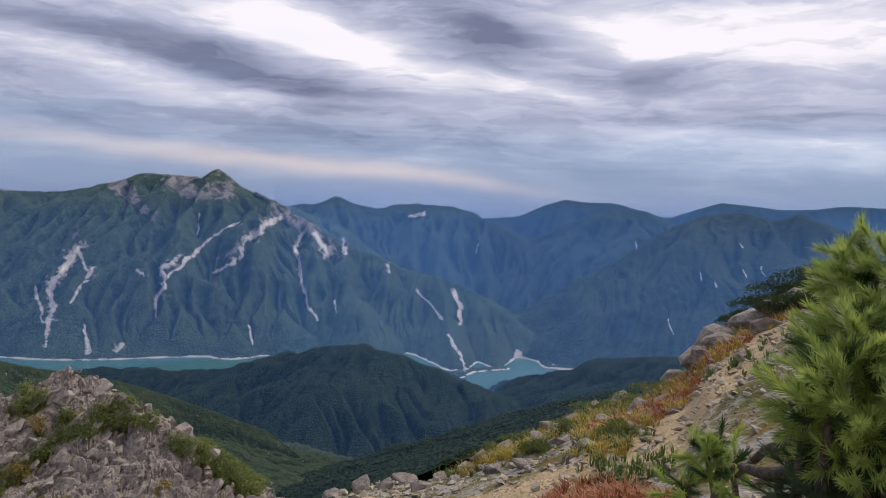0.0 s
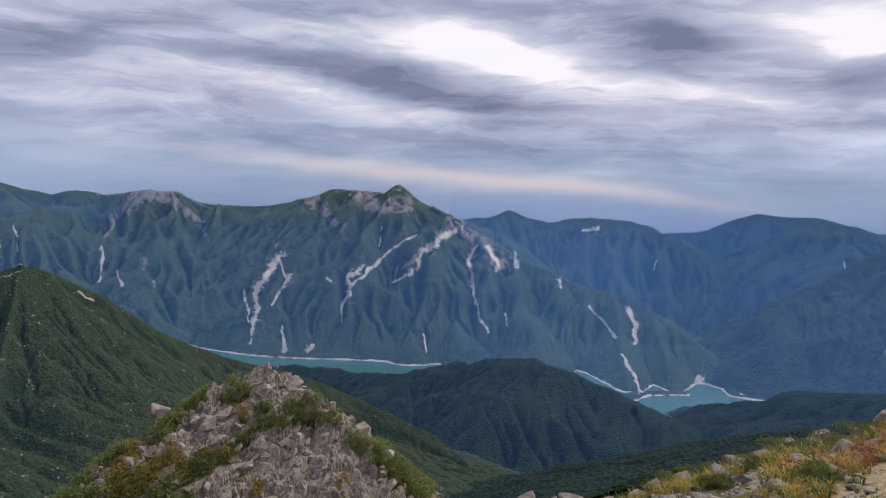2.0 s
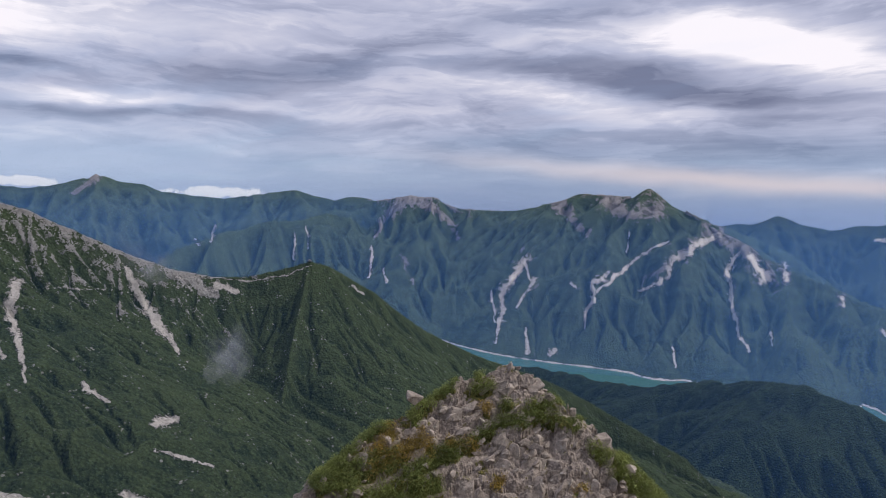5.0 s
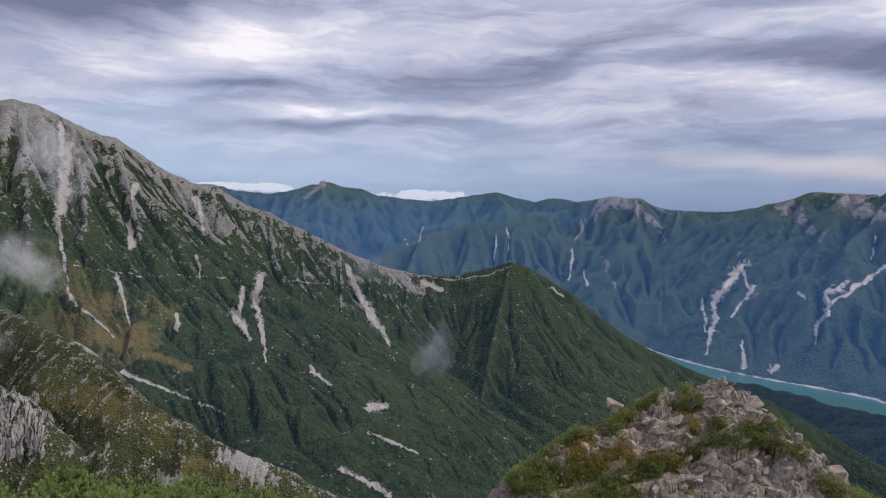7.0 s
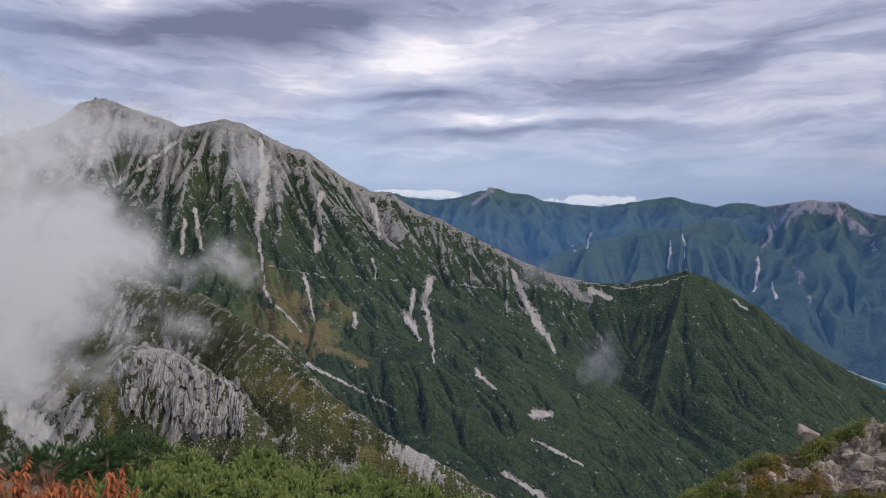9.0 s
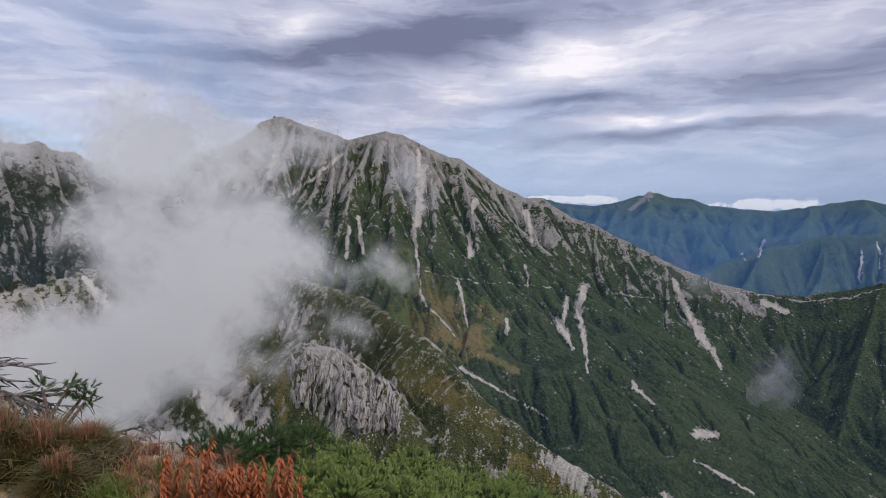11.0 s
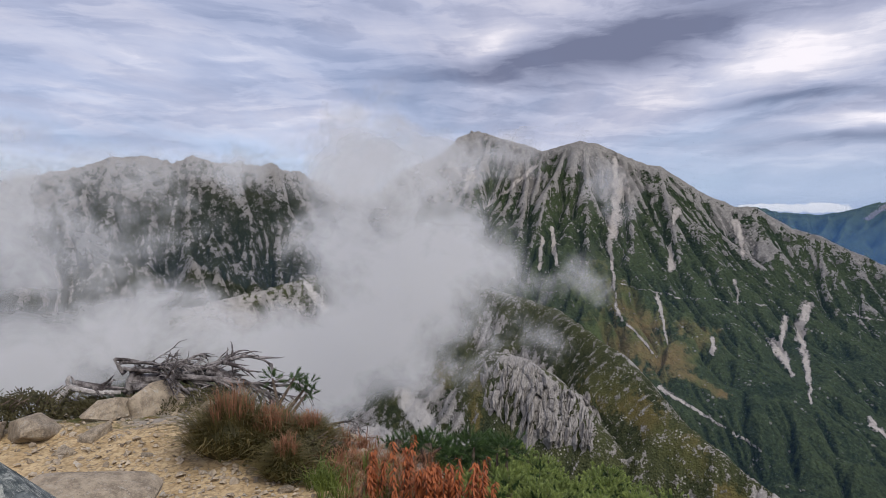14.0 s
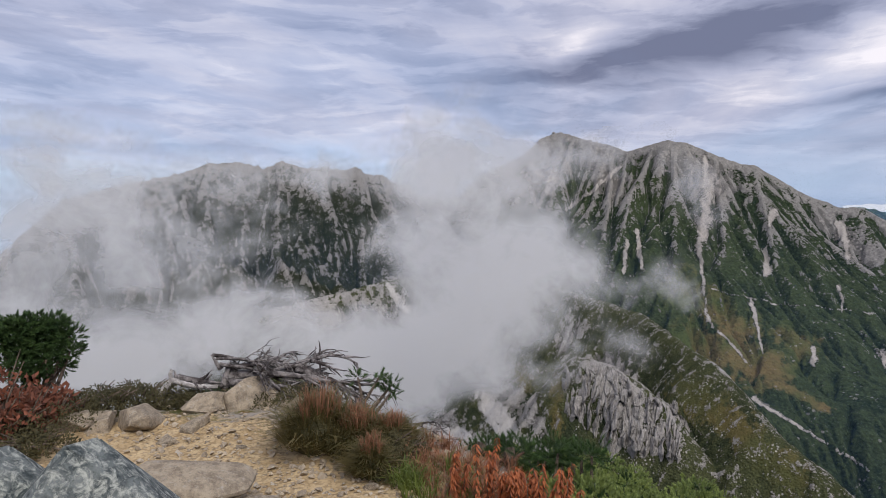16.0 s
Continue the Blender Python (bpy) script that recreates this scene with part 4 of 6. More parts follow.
# ---- building blocks for the near things ----
class Pile:
    """Collects points and faces for one mesh."""

    def __init__(self):
        self.points, self.faces = [], []

    def add(self, pts, faces):
        n = len(self.points)
        self.points.extend(pts)
        self.faces.extend(tuple(i + n for i in f) for f in faces)

    def mesh(self, name, mat, smooth=False):
        me = bpy.data.meshes.new(name)
        me.from_pydata([tuple(p) for p in self.points], [], self.faces)
        if smooth:
            me.polygons.foreach_set("use_smooth", np.ones(len(me.polygons), dtype=bool))
        me.materials.append(mat)
        me.update()
        return me

    def tube(self, pts, radii, sides=6):
        """A limb through the points, with the given radii."""
        pts = [Vector(p) for p in pts]
        rings = []
        for i, p in enumerate(pts):
            d = (pts[min(i + 1, len(pts) - 1)] - pts[max(i - 1, 0)]).normalized()
            a = d.orthogonal().normalized() if i == 0 else (a - d * a.dot(d)).normalized()
            b = d.cross(a)
            r = radii[i] if i < len(radii) else radii[-1]
            rings.append([p + (a * math.cos(k * math.tau / sides) + b * math.sin(k * math.tau / sides)) * r for k in range(sides)])
        n, faces = len(rings), []
        for i in range(n - 1):
            for k in range(sides):
                faces.append((i * sides + k, i * sides + (k + 1) % sides, (i + 1) * sides + (k + 1) % sides, (i + 1) * sides + k))
        faces.append(tuple(range(sides))[::-1])
        faces.append(tuple(range((n - 1) * sides, n * sides)))
        self.add([v for ring in rings for v in ring], faces)


def part(name, data, parent, label=""):
    ob = new(name, data)
    ob.parent = parent
    return tagged(ob, label)


def thing(name, place, label, category, group=""):
    ob = new(name)
    ob.location = place
    ob.empty_display_size = 0.1
    return tagged(ob, label, category, group)


def hull(rng, flat=(1, 1, 1), count=13, cut=0.75):
    """An angular stone of about unit radius."""
    bm = bmesh.new()
    for _ in range(count):
        v = Vector((rng.gauss(0, 1), rng.gauss(0, 1), rng.gauss(0, 1))).normalized() * rng.uniform(cut, 1.0)
        bm.verts.new((v.x * flat[0], v.y * flat[1], v.z * flat[2]))
    res = bmesh.ops.convex_hull(bm, input=bm.verts)
    loose = [v for v in bm.verts if not v.link_faces]
    bmesh.ops.delete(bm, geom=loose, context="VERTS")
    bmesh.ops.recalc_face_normals(bm, faces=bm.faces)
    bm.verts.index_update()
    out = [tuple(v.co) for v in bm.verts], [tuple(v.index for v in f.verts) for f in bm.faces]
    bm.free()
    return out


def stone_mesh(rng, name, mat, flat=(1, 0.75, 0.5), count=14, bevel=0.07):
    """A stone with worn edges."""
    pts, faces = hull(rng, flat, count)
    bm = bmesh.new()
    vs = [bm.verts.new(p) for p in pts]
    for f in faces:
        bm.faces.new([vs[i] for i in f])
    bmesh.ops.dissolve_limit(bm, angle_limit=radians(14), verts=bm.verts, edges=bm.edges)
    if bevel:
        bmesh.ops.bevel(bm, geom=list(bm.edges), offset=bevel, segments=1, affect="EDGES", clamp_overlap=True)
    bmesh.ops.triangulate(bm, faces=bm.faces)
    me = bpy.data.meshes.new(name)
    bm.to_mesh(me)
    bm.free()
    me.materials.append(mat)
    return me


# ---- near materials ----
def stone_material(name, base, dark, lichen, lichen_amount, scale):
    m, g = material(name)
    at = g.coords()
    chance = g.nodes.new("ShaderNodeObjectInfo").outputs["Random"]
    at = g.vmath("ADD", at, g.combine(g.math("MULTIPLY", chance, 31.0), g.math("MULTIPLY", chance, 17.0), 0.0))
    coarse, fine = g.noise(at, scale, 6, 0.65), g.noise(at, scale * 6, 6, 0.7)
    colour = g.mix(g.step(coarse, 0.35, 0.65), dark, base)
    colour = g.mix(g.math("MULTIPLY", g.step(fine, 0.5, 0.72), 0.6), colour, tint(base, 1.35))
    colour = g.mix(g.math("MULTIPLY", g.step(fine, 0.46, 0.3), 0.7), colour, tint(dark, 0.5))
    spots = g.noise(at, scale * 2.2, 5, 0.75, 0.6)
    colour = g.mix(g.math("MULTIPLY", g.step(spots, 0.60 - lichen_amount * 0.2, 0.66), 0.85), colour, lichen)
    seams = g.noise(g.vmath("MULTIPLY", at, (1.0, 1.0, 2.2)), scale * 1.3, 7, 0.62, 0.4, True)
    colour = g.mix(g.math("MULTIPLY", g.step(seams, 0.9, 1.35), 0.55), colour, tint(dark, 0.4))
    colour = g.mix(g.math("MULTIPLY", g.math("SUBTRACT", chance, 0.5, clamp=True), 0.5), colour, tint(dark, 0.8))
    h = g.math("ADD", g.math("MULTIPLY", coarse, 0.6), g.math("ADD", g.math("MULTIPLY", fine, 0.5), g.math("MULTIPLY", seams, -0.12)))
    finish(g, colour, 0.9, g.bump(h, 0.9, 0.16 / scale), 0.2)
    return m


OUTCROP_ROCK = stone_material("outcrop_rock", (0.40, 0.335, 0.285), (0.175, 0.145, 0.12), (0.48, 0.44, 0.38), 0.4, 2.6)
PATH_STONE = stone_material("path_stone", (0.46, 0.385, 0.29), (0.23, 0.19, 0.145), (0.46, 0.43, 0.38), 0.3, 5.0)
LICHEN_STONE = stone_material("lichen_stone", (0.17, 0.19, 0.19), (0.045, 0.058, 0.062), (0.46, 0.48, 0.44), 0.75, 9.0)
CLIFF_ROCK = stone_material("cliff_rock", (0.37, 0.35, 0.335), (0.20, 0.19, 0.18), (0.44, 0.43, 0.41), 0.35, 0.22)


def ground_material(name):
    m, g = material(name)
    at = g.coords()
    path = g.attribute("path")
    coarse, fine, grit = g.noise(at, 0.9, 5, 0.6), g.noise(at, 6.0, 6, 0.7), g.voronoi(at, 38.0)
    pebble = g.voronoi(at, 17.0)
    dirt = g.mix(g.step(fine, 0.35, 0.65), (0.38, 0.275, 0.15), (0.53, 0.41, 0.25))
    dirt = g.mix(g.math("MULTIPLY", g.step(pebble, 0.28, 0.12), 0.55), dirt, (0.50, 0.43, 0.33))
    dirt = g.mix(g.math("MULTIPLY", g.step(grit, 0.45, 0.7), 0.5), dirt, (0.20, 0.14, 0.08))
    turf = g.mix(g.step(coarse, 0.4, 0.6), (0.075, 0.085, 0.03), (0.16, 0.125, 0.045))
    turf = g.mix(g.step(fine, 0.5, 0.68), turf, (0.21, 0.115, 0.045))
    stones = g.mix(g.step(g.noise(at, 2.6, 6, 0.7), 0.44, 0.58), turf, (0.30, 0.27, 0.235))
    edge = g.math("ADD", path, g.math("MULTIPLY", g.math("SUBTRACT", fine, 0.5), 1.0))
    colour = g.mix(g.step(edge, 0.4, 0.6), stones, dirt)
    h = g.math("ADD", fine, g.math("MULTIPLY", g.step(pebble, 0.4, 0.1), 0.6))
    finish(g, colour, 0.95, g.bump(h, 0.8, 0.03), 0.1)
    return m


def leafy(name, young, old, scale=9.0, gloss=0.45, through_light=0.25):
    """Needles, grass and leaves: two tones mixed at random per piece, some light shining through."""
    m, g = material(name)
    island = g.nodes.new("ShaderNodeNewGeometry").outputs["Random Per Island"]
    patch = g.noise(g.coords(), scale, 3)
    mixed = g.math("ADD", g.math("MULTIPLY", island, 0.6), g.math("MULTIPLY", g.step(patch, 0.3, 0.7), 0.5))
    colour = g.mix(mixed, old, young)
    b = g.node("ShaderNodeBsdfPrincipled", Base_Color=colour, Roughness=gloss)
    b.inputs["Specular IOR Level"].default_value = 0.3
    out = g.node("ShaderNodeMixShader", Fac=through_light)
    g.links.new(b.outputs[0], out.inputs[1])
    g.links.new(g.node("ShaderNodeBsdfTranslucent", Color=colour).outputs[0], out.inputs[2])
    g.links.new(out.outputs[0], g.node("ShaderNodeOutputMaterial").inputs["Surface"])
    return m


def bark_material(name, light, dark, scale=30.0):
    m, g = material(name)
    at = g.coords()
    n, f = g.noise(at, scale, 6, 0.7), g.noise(at, scale * 4, 4, 0.7)
    colour = g.mix(g.step(n, 0.38, 0.62), dark, light)
    finish(g, colour, 0.85, g.bump(g.math("ADD", n, f), 0.8, 0.3 / scale), 0.2)
    return m


def mossy_rock(name):
    """Bedrock with thin turf in its hollows."""
    m, g = material(name)
    at = g.coords()
    coarse, fine = g.noise(at, 1.3, 6, 0.65), g.noise(at, 7.0, 6, 0.7)
    seams = g.noise(g.vmath("MULTIPLY", at, (1.0, 1.0, 1.6)), 1.8, 7, 0.62, 0.4, True)
    rock = g.mix(g.step(fine, 0.35, 0.65), (0.19, 0.155, 0.135), (0.45, 0.38, 0.325))
    rock = g.mix(g.math("MULTIPLY", g.step(seams, 0.9, 1.4), 0.6), rock, (0.09, 0.075, 0.065))
    turf = g.mix(g.step(fine, 0.4, 0.6), (0.065, 0.08, 0.028), (0.19, 0.165, 0.055))
    mask = g.math("ADD", g.math("SUBTRACT", coarse, 0.03), g.math("ADD", g.math("MULTIPLY", g.attribute("turf"), 0.35), g.math("MULTIPLY", g.math("SUBTRACT", fine, 0.5), 0.5)))
    mask = g.step(mask, 0.54, 0.62)
    finish(g, g.mix(mask, rock, turf), 0.95, g.bump(g.math("ADD", coarse, fine), 1.0, 0.14), 0.1)
    return m


KNOB_BASE = mossy_rock("mossy_bedrock")
GROUND_NEAR = ground_material("summit_ground")
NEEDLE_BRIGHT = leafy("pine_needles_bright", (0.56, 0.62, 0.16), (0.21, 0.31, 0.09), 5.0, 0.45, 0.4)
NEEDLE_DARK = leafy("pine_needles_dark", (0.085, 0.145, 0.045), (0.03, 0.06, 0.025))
NEEDLE_HEDGE = leafy("pine_needles_hedge", (0.40, 0.47, 0.15), (0.14, 0.20, 0.07), 3.0, 0.45, 0.4)
GRASS_GREEN = leafy("grass_green", (0.16, 0.20, 0.04), (0.07, 0.10, 0.03), 2.0, 0.6)
GRASS_YELLOW = leafy("grass_yellow", (0.50, 0.36, 0.06), (0.26, 0.20, 0.05), 2.0, 0.6)
GRASS_RED = leafy("grass_rust", (0.45, 0.16, 0.06), (0.22, 0.10, 0.05), 2.0, 0.6)
TUSSOCK = leafy("tussock_grass", (0.20, 0.155, 0.06), (0.055, 0.062, 0.022), 3.0, 0.6)
TUSSOCK_TIP = leafy("tussock_seed_heads", (0.36, 0.17, 0.10), (0.20, 0.11, 0.06), 3.0, 0.6)
LEAF_ORANGE = leafy("autumn_leaf_orange", (0.48, 0.15, 0.05), (0.24, 0.075, 0.035), 6.0, 0.5)
LEAF_RED = leafy("autumn_leaf_red", (0.27, 0.095, 0.055), (0.09, 0.042, 0.03), 6.0, 0.5)
HEATH = leafy("heath_leaves", (0.10, 0.085, 0.035), (0.035, 0.038, 0.02), 4.0, 0.6)
MAT_SHRUB = leafy("mat_shrub_leaves", (0.26, 0.295, 0.085), (0.10, 0.13, 0.04), 0.6, 0.6, 0.3)
SHRUB_DARK = leafy("dark_shrub_leaves", (0.085, 0.12, 0.04), (0.03, 0.05, 0.02), 1.5, 0.6)
MAT_YELLOW = leafy("mat_yellow_leaves", (0.42, 0.29, 0.07), (0.19, 0.15, 0.045), 0.8, 0.6)
DEAD_WOOD = bark_material("dead_wood", (0.34, 0.315, 0.31), (0.06, 0.05, 0.05), 7.0)
PINE_BARK = bark_material("pine_bark", (0.20, 0.155, 0.12), (0.07, 0.055, 0.045), 26.0)

# ---- the summit ground: where it ends on each bearing, and how high it is there ----
RIM = [(-180, 8, 0.3), (-100, 10, 1.6), (-60, 14, 1.6), (-34.8, 16, 0.35), (-29.7, 15.5, 0.02), (-26.6, 14.5, -0.5), (-23.4, 13.5, -0.95), (-21.8, 13, -1.55), (-18.7, 13, -2.0),
       (-14, 12, -2.15), (-10.9, 11, -2.25), (-6.7, 10, -2.32), (-2.6, 9.3, -2.38), (2.6, 8.6, -2.3), (6.8, 8.4, -2.25), (10.8, 7.6, -2.1), (16, 6, -1.8), (30, 4, -1.0),
       (60, 3.6, -0.75), (80, 4.2, -0.85), (94, 4.6, -0.7), (98, 4.6, -0.42), (103, 4.7, -0.25), (110, 5.2, -0.22), (115, 5.8, -0.2), (121, 6.2, -0.18), (133, 6.4, -0.18), (143, 6.5, -0.14), (180, 8, 0.3)]
RIM_B, RIM_D, RIM_Z = (np.array([r[i] for r in RIM], dtype=float) for i in range(3))


def ground_height(x, y):
    x, y = np.asarray(x, dtype=float), np.asarray(y, dtype=float)
    b, d = np.degrees(np.arctan2(-x, y)), np.hypot(x, y)
    edge, level = np.interp(b, RIM_B, RIM_D), np.interp(b, RIM_B, RIM_Z)
    t = np.clip((d - 1.2) / (edge - 1.2), 0, 1)
    z = level * t
    z = z - np.where(d > edge, 1.15 * (d - edge) + 0.25 * (1 - np.exp(-(d - edge) * 3)), 0)
    amount = np.clip((d - 1.0) / 3.0, 0.1, 1.0)
    z = z + 0.10 * amount * rough(x * 0.9, y * 0.9, 4, 5) + 0.035 * amount * rough(x * 4.1, y * 4.1, 3, 6)
    return z


def on_ground(b, d, lift=0.0):
    x, y = -d * math.sin(radians(b)), d * math.cos(radians(b))
    return Vector((x, y, float(ground_height(x, y)) + lift))


def on_ground_all(places):
    """Points on the ground for a list of (bearing, distance)."""
    b, d = np.radians([p[0] for p in places]), np.array([p[1] for p in places])
    x, y = -d * np.sin(b), d * np.cos(b)
    return [Vector(p) for p in zip(x.tolist(), y.tolist(), ground_height(x, y).tolist())]


def path_field(x, y):
    """The trodden path: 1 on it, 0 beyond its edges."""
    out = np.zeros(x.shape)
    for width, line in ((0.62, [(-26.5, 12.5), (-25.3, 10), (-22, 8), (-15, 6.4), (-5, 6.0), (6, 6.6)]), (1.25, [(-60, 1.0), (60, 0.6), (118, 2.6), (126, 4.2), (140, 5.0), (170, 6)])):
        pts = [sight(b, d, 0) for b, d in line]
        for (ax, ay, _), (bx, by, _) in zip(pts, pts[1:]):
            t = np.clip(((x - ax) * (bx - ax) + (y - ay) * (by - ay)) / ((bx - ax) ** 2 + (by - ay) ** 2), 0, 1)
            d = np.hypot(x - ax - t * (bx - ax), y - ay - t * (by - ay))
            out = np.maximum(out, np.clip(1.5 - d / width, 0, 1))
    return out


gb, gd = np.meshgrid(np.linspace(-180, 180, 900), np.concatenate([[0.0], np.geomspace(0.12, 60, 180)]))
gx, gy = -gd * np.sin(np.radians(gb)), gd * np.cos(np.radians(gb))
summit = sheet("ground_summit_path", gx, gy, ground_height(gx, gy), GROUND_NEAR, [("path", path_field(gx, gy))])
tagged(summit, "trodden sandy summit path with gravel and thin turf", "path", kind="structure")

# ---- loose stones on the path and the slope ----
rng = random.Random(4)
STONES = [stone_mesh(rng, "stone", PATH_STONE, (1, rng.uniform(0.6, 0.9), rng.uniform(0.35, 0.55)), 20, 0.06) for _ in range(10)]


def lay_stone(name, data, b, d, size, label, group, sink=0.25, tilt=0.3):
    p = on_ground(b, d)
    ob = new(name, data)
    ob.matrix_world = Matrix.LocRotScale(p + Vector((0, 0, size * (0.5 - sink) * 0.6)), Euler((rng.uniform(-tilt, tilt), rng.uniform(-tilt, tilt), rng.uniform(0, 6.28))),
                                         Vector((size, size, size)))
    return tagged(ob, label, "stone", group)


def gravel(name, label, count, place, size, mat, seed):
    """Loose small stones as one spread."""
    r = random.Random(seed)
    kinds = [hull(r, (1, 0.8, 0.55), 8) for _ in range(6)]
    pile = Pile()
    for p in on_ground_all([place(r) for _ in range(count)]):
        k = size(r)
        m = Euler((r.uniform(-0.5, 0.5), r.uniform(-0.5, 0.5), r.uniform(0, 6.28))).to_matrix()
        pts, faces = r.choice(kinds)
        pile.add([p + m @ (Vector(q) * k) + Vector((0, 0, k * 0.25)) for q in pts], faces)
    return tagged(new(name, pile.mesh(name, mat)), label, "gravel", kind="stuff")


gravel("gravel", "tan gravel scattered over the sandy path", 5200, lambda r: (r.uniform(106, 146), r.uniform(2.6, 6.6)), lambda r: 0.008 + 0.042 * r.random() ** 3, PATH_STONE, 1)
gravel("gravel", "pale rubble along the stony ridge", 4200, lambda r: (r.uniform(-30, 12), 4 + 9.5 * r.random() ** 0.7), lambda r: 0.015 + 0.085 * r.random() ** 3, PATH_STONE, 2)

for b, d, s in [(130.5, 5.6, 0.17), (129.5, 6.1, 0.3), (126.0, 6.2, 0.42), (123.5, 6.2, 0.3), (121.5, 5.9, 0.24), (134.5, 5.9, 0.36), (137.5, 5.9, 0.26), (139.5, 6.0, 0.3), (141.5, 6.1, 0.3),
                (120.5, 4.75, 0.09), (118.5, 4.4, 0.06), (115.6, 4.0, 0.08), (113.6, 3.75, 0.10), (111.5, 3.8, 0.07), (123.5, 3.72, 0.14), (126.8, 5.0, 0.06), (136, 5.0, 0.09), (132.5, 5.4, 0.13)]:
    lay_stone("stone", rng.choice(STONES), b, d, s, "worn tan stone bedded in the sandy path", "stones on the path")
SLAB = stone_mesh(rng, "flat_stone", PATH_STONE, (1, 0.75, 0.3), 18, 0.05)
lay_stone("flat_stone", SLAB, 131.0, 3.95, 0.47, "broad flat tan slab bedded in the path", "", -0.1, 0.10)
lay_stone("flat_stone", SLAB, 125.5, 3.65, 0.34, "broad flat tan slab bedded in the path", "", 0.3, 0.06)


def lichen_boulder(b, d, size, lean, label):
    """An upright pointed block with a ridge along its top."""
    r = random.Random(int(b * 10))
    base = on_ground(b, d, -0.12)
    side = Vector((-math.cos(radians(b)), -math.sin(radians(b)), 0))
    out = Vector((-math.sin(radians(b)), math.cos(radians(b)), 0))
    bm = bmesh.new()
    for u, v, w in [(-0.95, -0.35, 0), (0.95, -0.4, 0), (-0.8, 0.5, 0), (0.9, 0.5, 0), (-0.1 + lean, -0.05, 1.0), (0.06 + lean, 0.12, 0.97), (-0.55, -0.3, 0.42), (0.62, -0.3, 0.36),
                    (-0.5, 0.35, 0.4), (0.55, 0.35, 0.42), (-0.3 + lean * 0.6, -0.26, 0.72), (0.34 + lean * 0.5, -0.15, 0.66)]:
        p = base - side * u * size + out * v * size + Vector((0, 0, w * size * 1.05))
        bm.verts.new(p - base)
    bmesh.ops.convex_hull(bm, input=bm.verts)
    bmesh.ops.delete(bm, geom=[v for v in bm.verts if not v.link_faces], context="VERTS")
    bmesh.ops.recalc_face_normals(bm, faces=bm.faces)
    bmesh.ops.bevel(bm, geom=list(bm.edges), offset=0.018, segments=2, affect="EDGES", clamp_overlap=True)
    me = bpy.data.meshes.new("boulder")
    bm.to_mesh(me)
    bm.free()
    me.materials.append(LICHEN_STONE)
    ob = new("boulder", me)
    ob.location = base
    return tagged(ob, label, "boulder")


lichen_boulder(139.2, 3.0, 0.82, 0.0, "blue-grey pointed boulder spotted with pale lichen")
lichen_boulder(145.0, 3.2, 0.78, 0.0, "blue-grey lichen-covered block beside the path")

# boulders of the ridge on the other side
RIDGE_ROCKS = [stone_mesh(rng, "boulder", OUTCROP_ROCK, (1, rng.uniform(0.55, 0.85), rng.uniform(0.4, 0.6)), 16, 0.05) for _ in range(8)]
for b, d, s in [(6.8, 8.2, 0.24), (2.8, 8.6, 0.28), (-0.5, 8.6, 0.2), (-2.7, 9.2, 0.24), (-4.6, 9.3, 0.3), (-6.6, 9.8, 0.34), (-8.8, 10.2, 0.28), (-10.8, 10.8, 0.42), (-12.2, 10.5, 0.3), (-9.6, 9.4, 0.26),
                (-14.2, 11.6, 0.4), (-16.3, 12.1, 0.42), (-19, 12.6, 0.5), (-21, 12.5, 0.6), (-22.6, 12.6, 0.75), (-23.8, 12.9, 0.85), (-25.2, 13.2, 0.9), (-22.9, 11.6, 0.5), (-24.2, 11.8, 0.55),
                (-26.6, 12.6, 0.75), (-28.2, 12.6, 0.8), (-27.4, 11.4, 0.5), (-29.6, 13.2, 0.8), (-31, 14, 0.9), (-12.3, 7.2, 0.2), (-13.6, 7.6, 0.26), (-8.3, 7.9, 0.26), (-5.2, 8.1, 0.2),
                (-17, 8.6, 0.2), (-18.8, 7.6, 0.15), (-16.2, 6.8, 0.12), (-21, 9.0, 0.2), (-23.6, 9.4, 0.2), (-22.0, 7.6, 0.14), (-25.9, 9.2, 0.22), (-1.6, 7.6, 0.18), (1.5, 7.6, 0.2), (4.6, 7.9, 0.2), (-11, 8.6, 0.22),
                (-17.8, 10.6, 0.34), (-20, 10.8, 0.3), (-14.9, 9.6, 0.28), (9.5, 7.8, 0.25)]:
    lay_stone("boulder", rng.choice(RIDGE_ROCKS), b, d, s * (0.72 if b < -18 else 0.9), "weathered grey-brown boulder on the ridge edge", "boulders along the ridge", 0.3, 0.5)


# ---- grass, heath and leaves ----
def blades(pile, r, at, count, height, spread, droop=0.5, width=0.006, bias=(0, 0)):
    """A tuft: narrow bent blades out of one spot."""
    for _ in range(count):
        a = r.uniform(0, 6.283)
        out = Vector((math.cos(a) + bias[0], math.sin(a) + bias[1], 0))
        k = height * r.uniform(0.55, 1.1)
        s = spread * r.random()
        foot = at + Vector((math.cos(a), math.sin(a), 0)) * spread * 0.35 * r.random()
        mid = foot + out * s * 0.5 + Vector((0, 0, k * 0.65))
        tip = foot + out * (s + droop * k * r.random()) + Vector((0, 0, k * r.uniform(0.75, 1.0)))
        w = Vector((-out.y, out.x, 0)) * width * r.uniform(0.6, 1.3)
        pile.add([foot - w, foot + w, mid + w * 0.7, mid - w * 0.7, tip], [(0, 1, 2, 3), (3, 2, 4)])


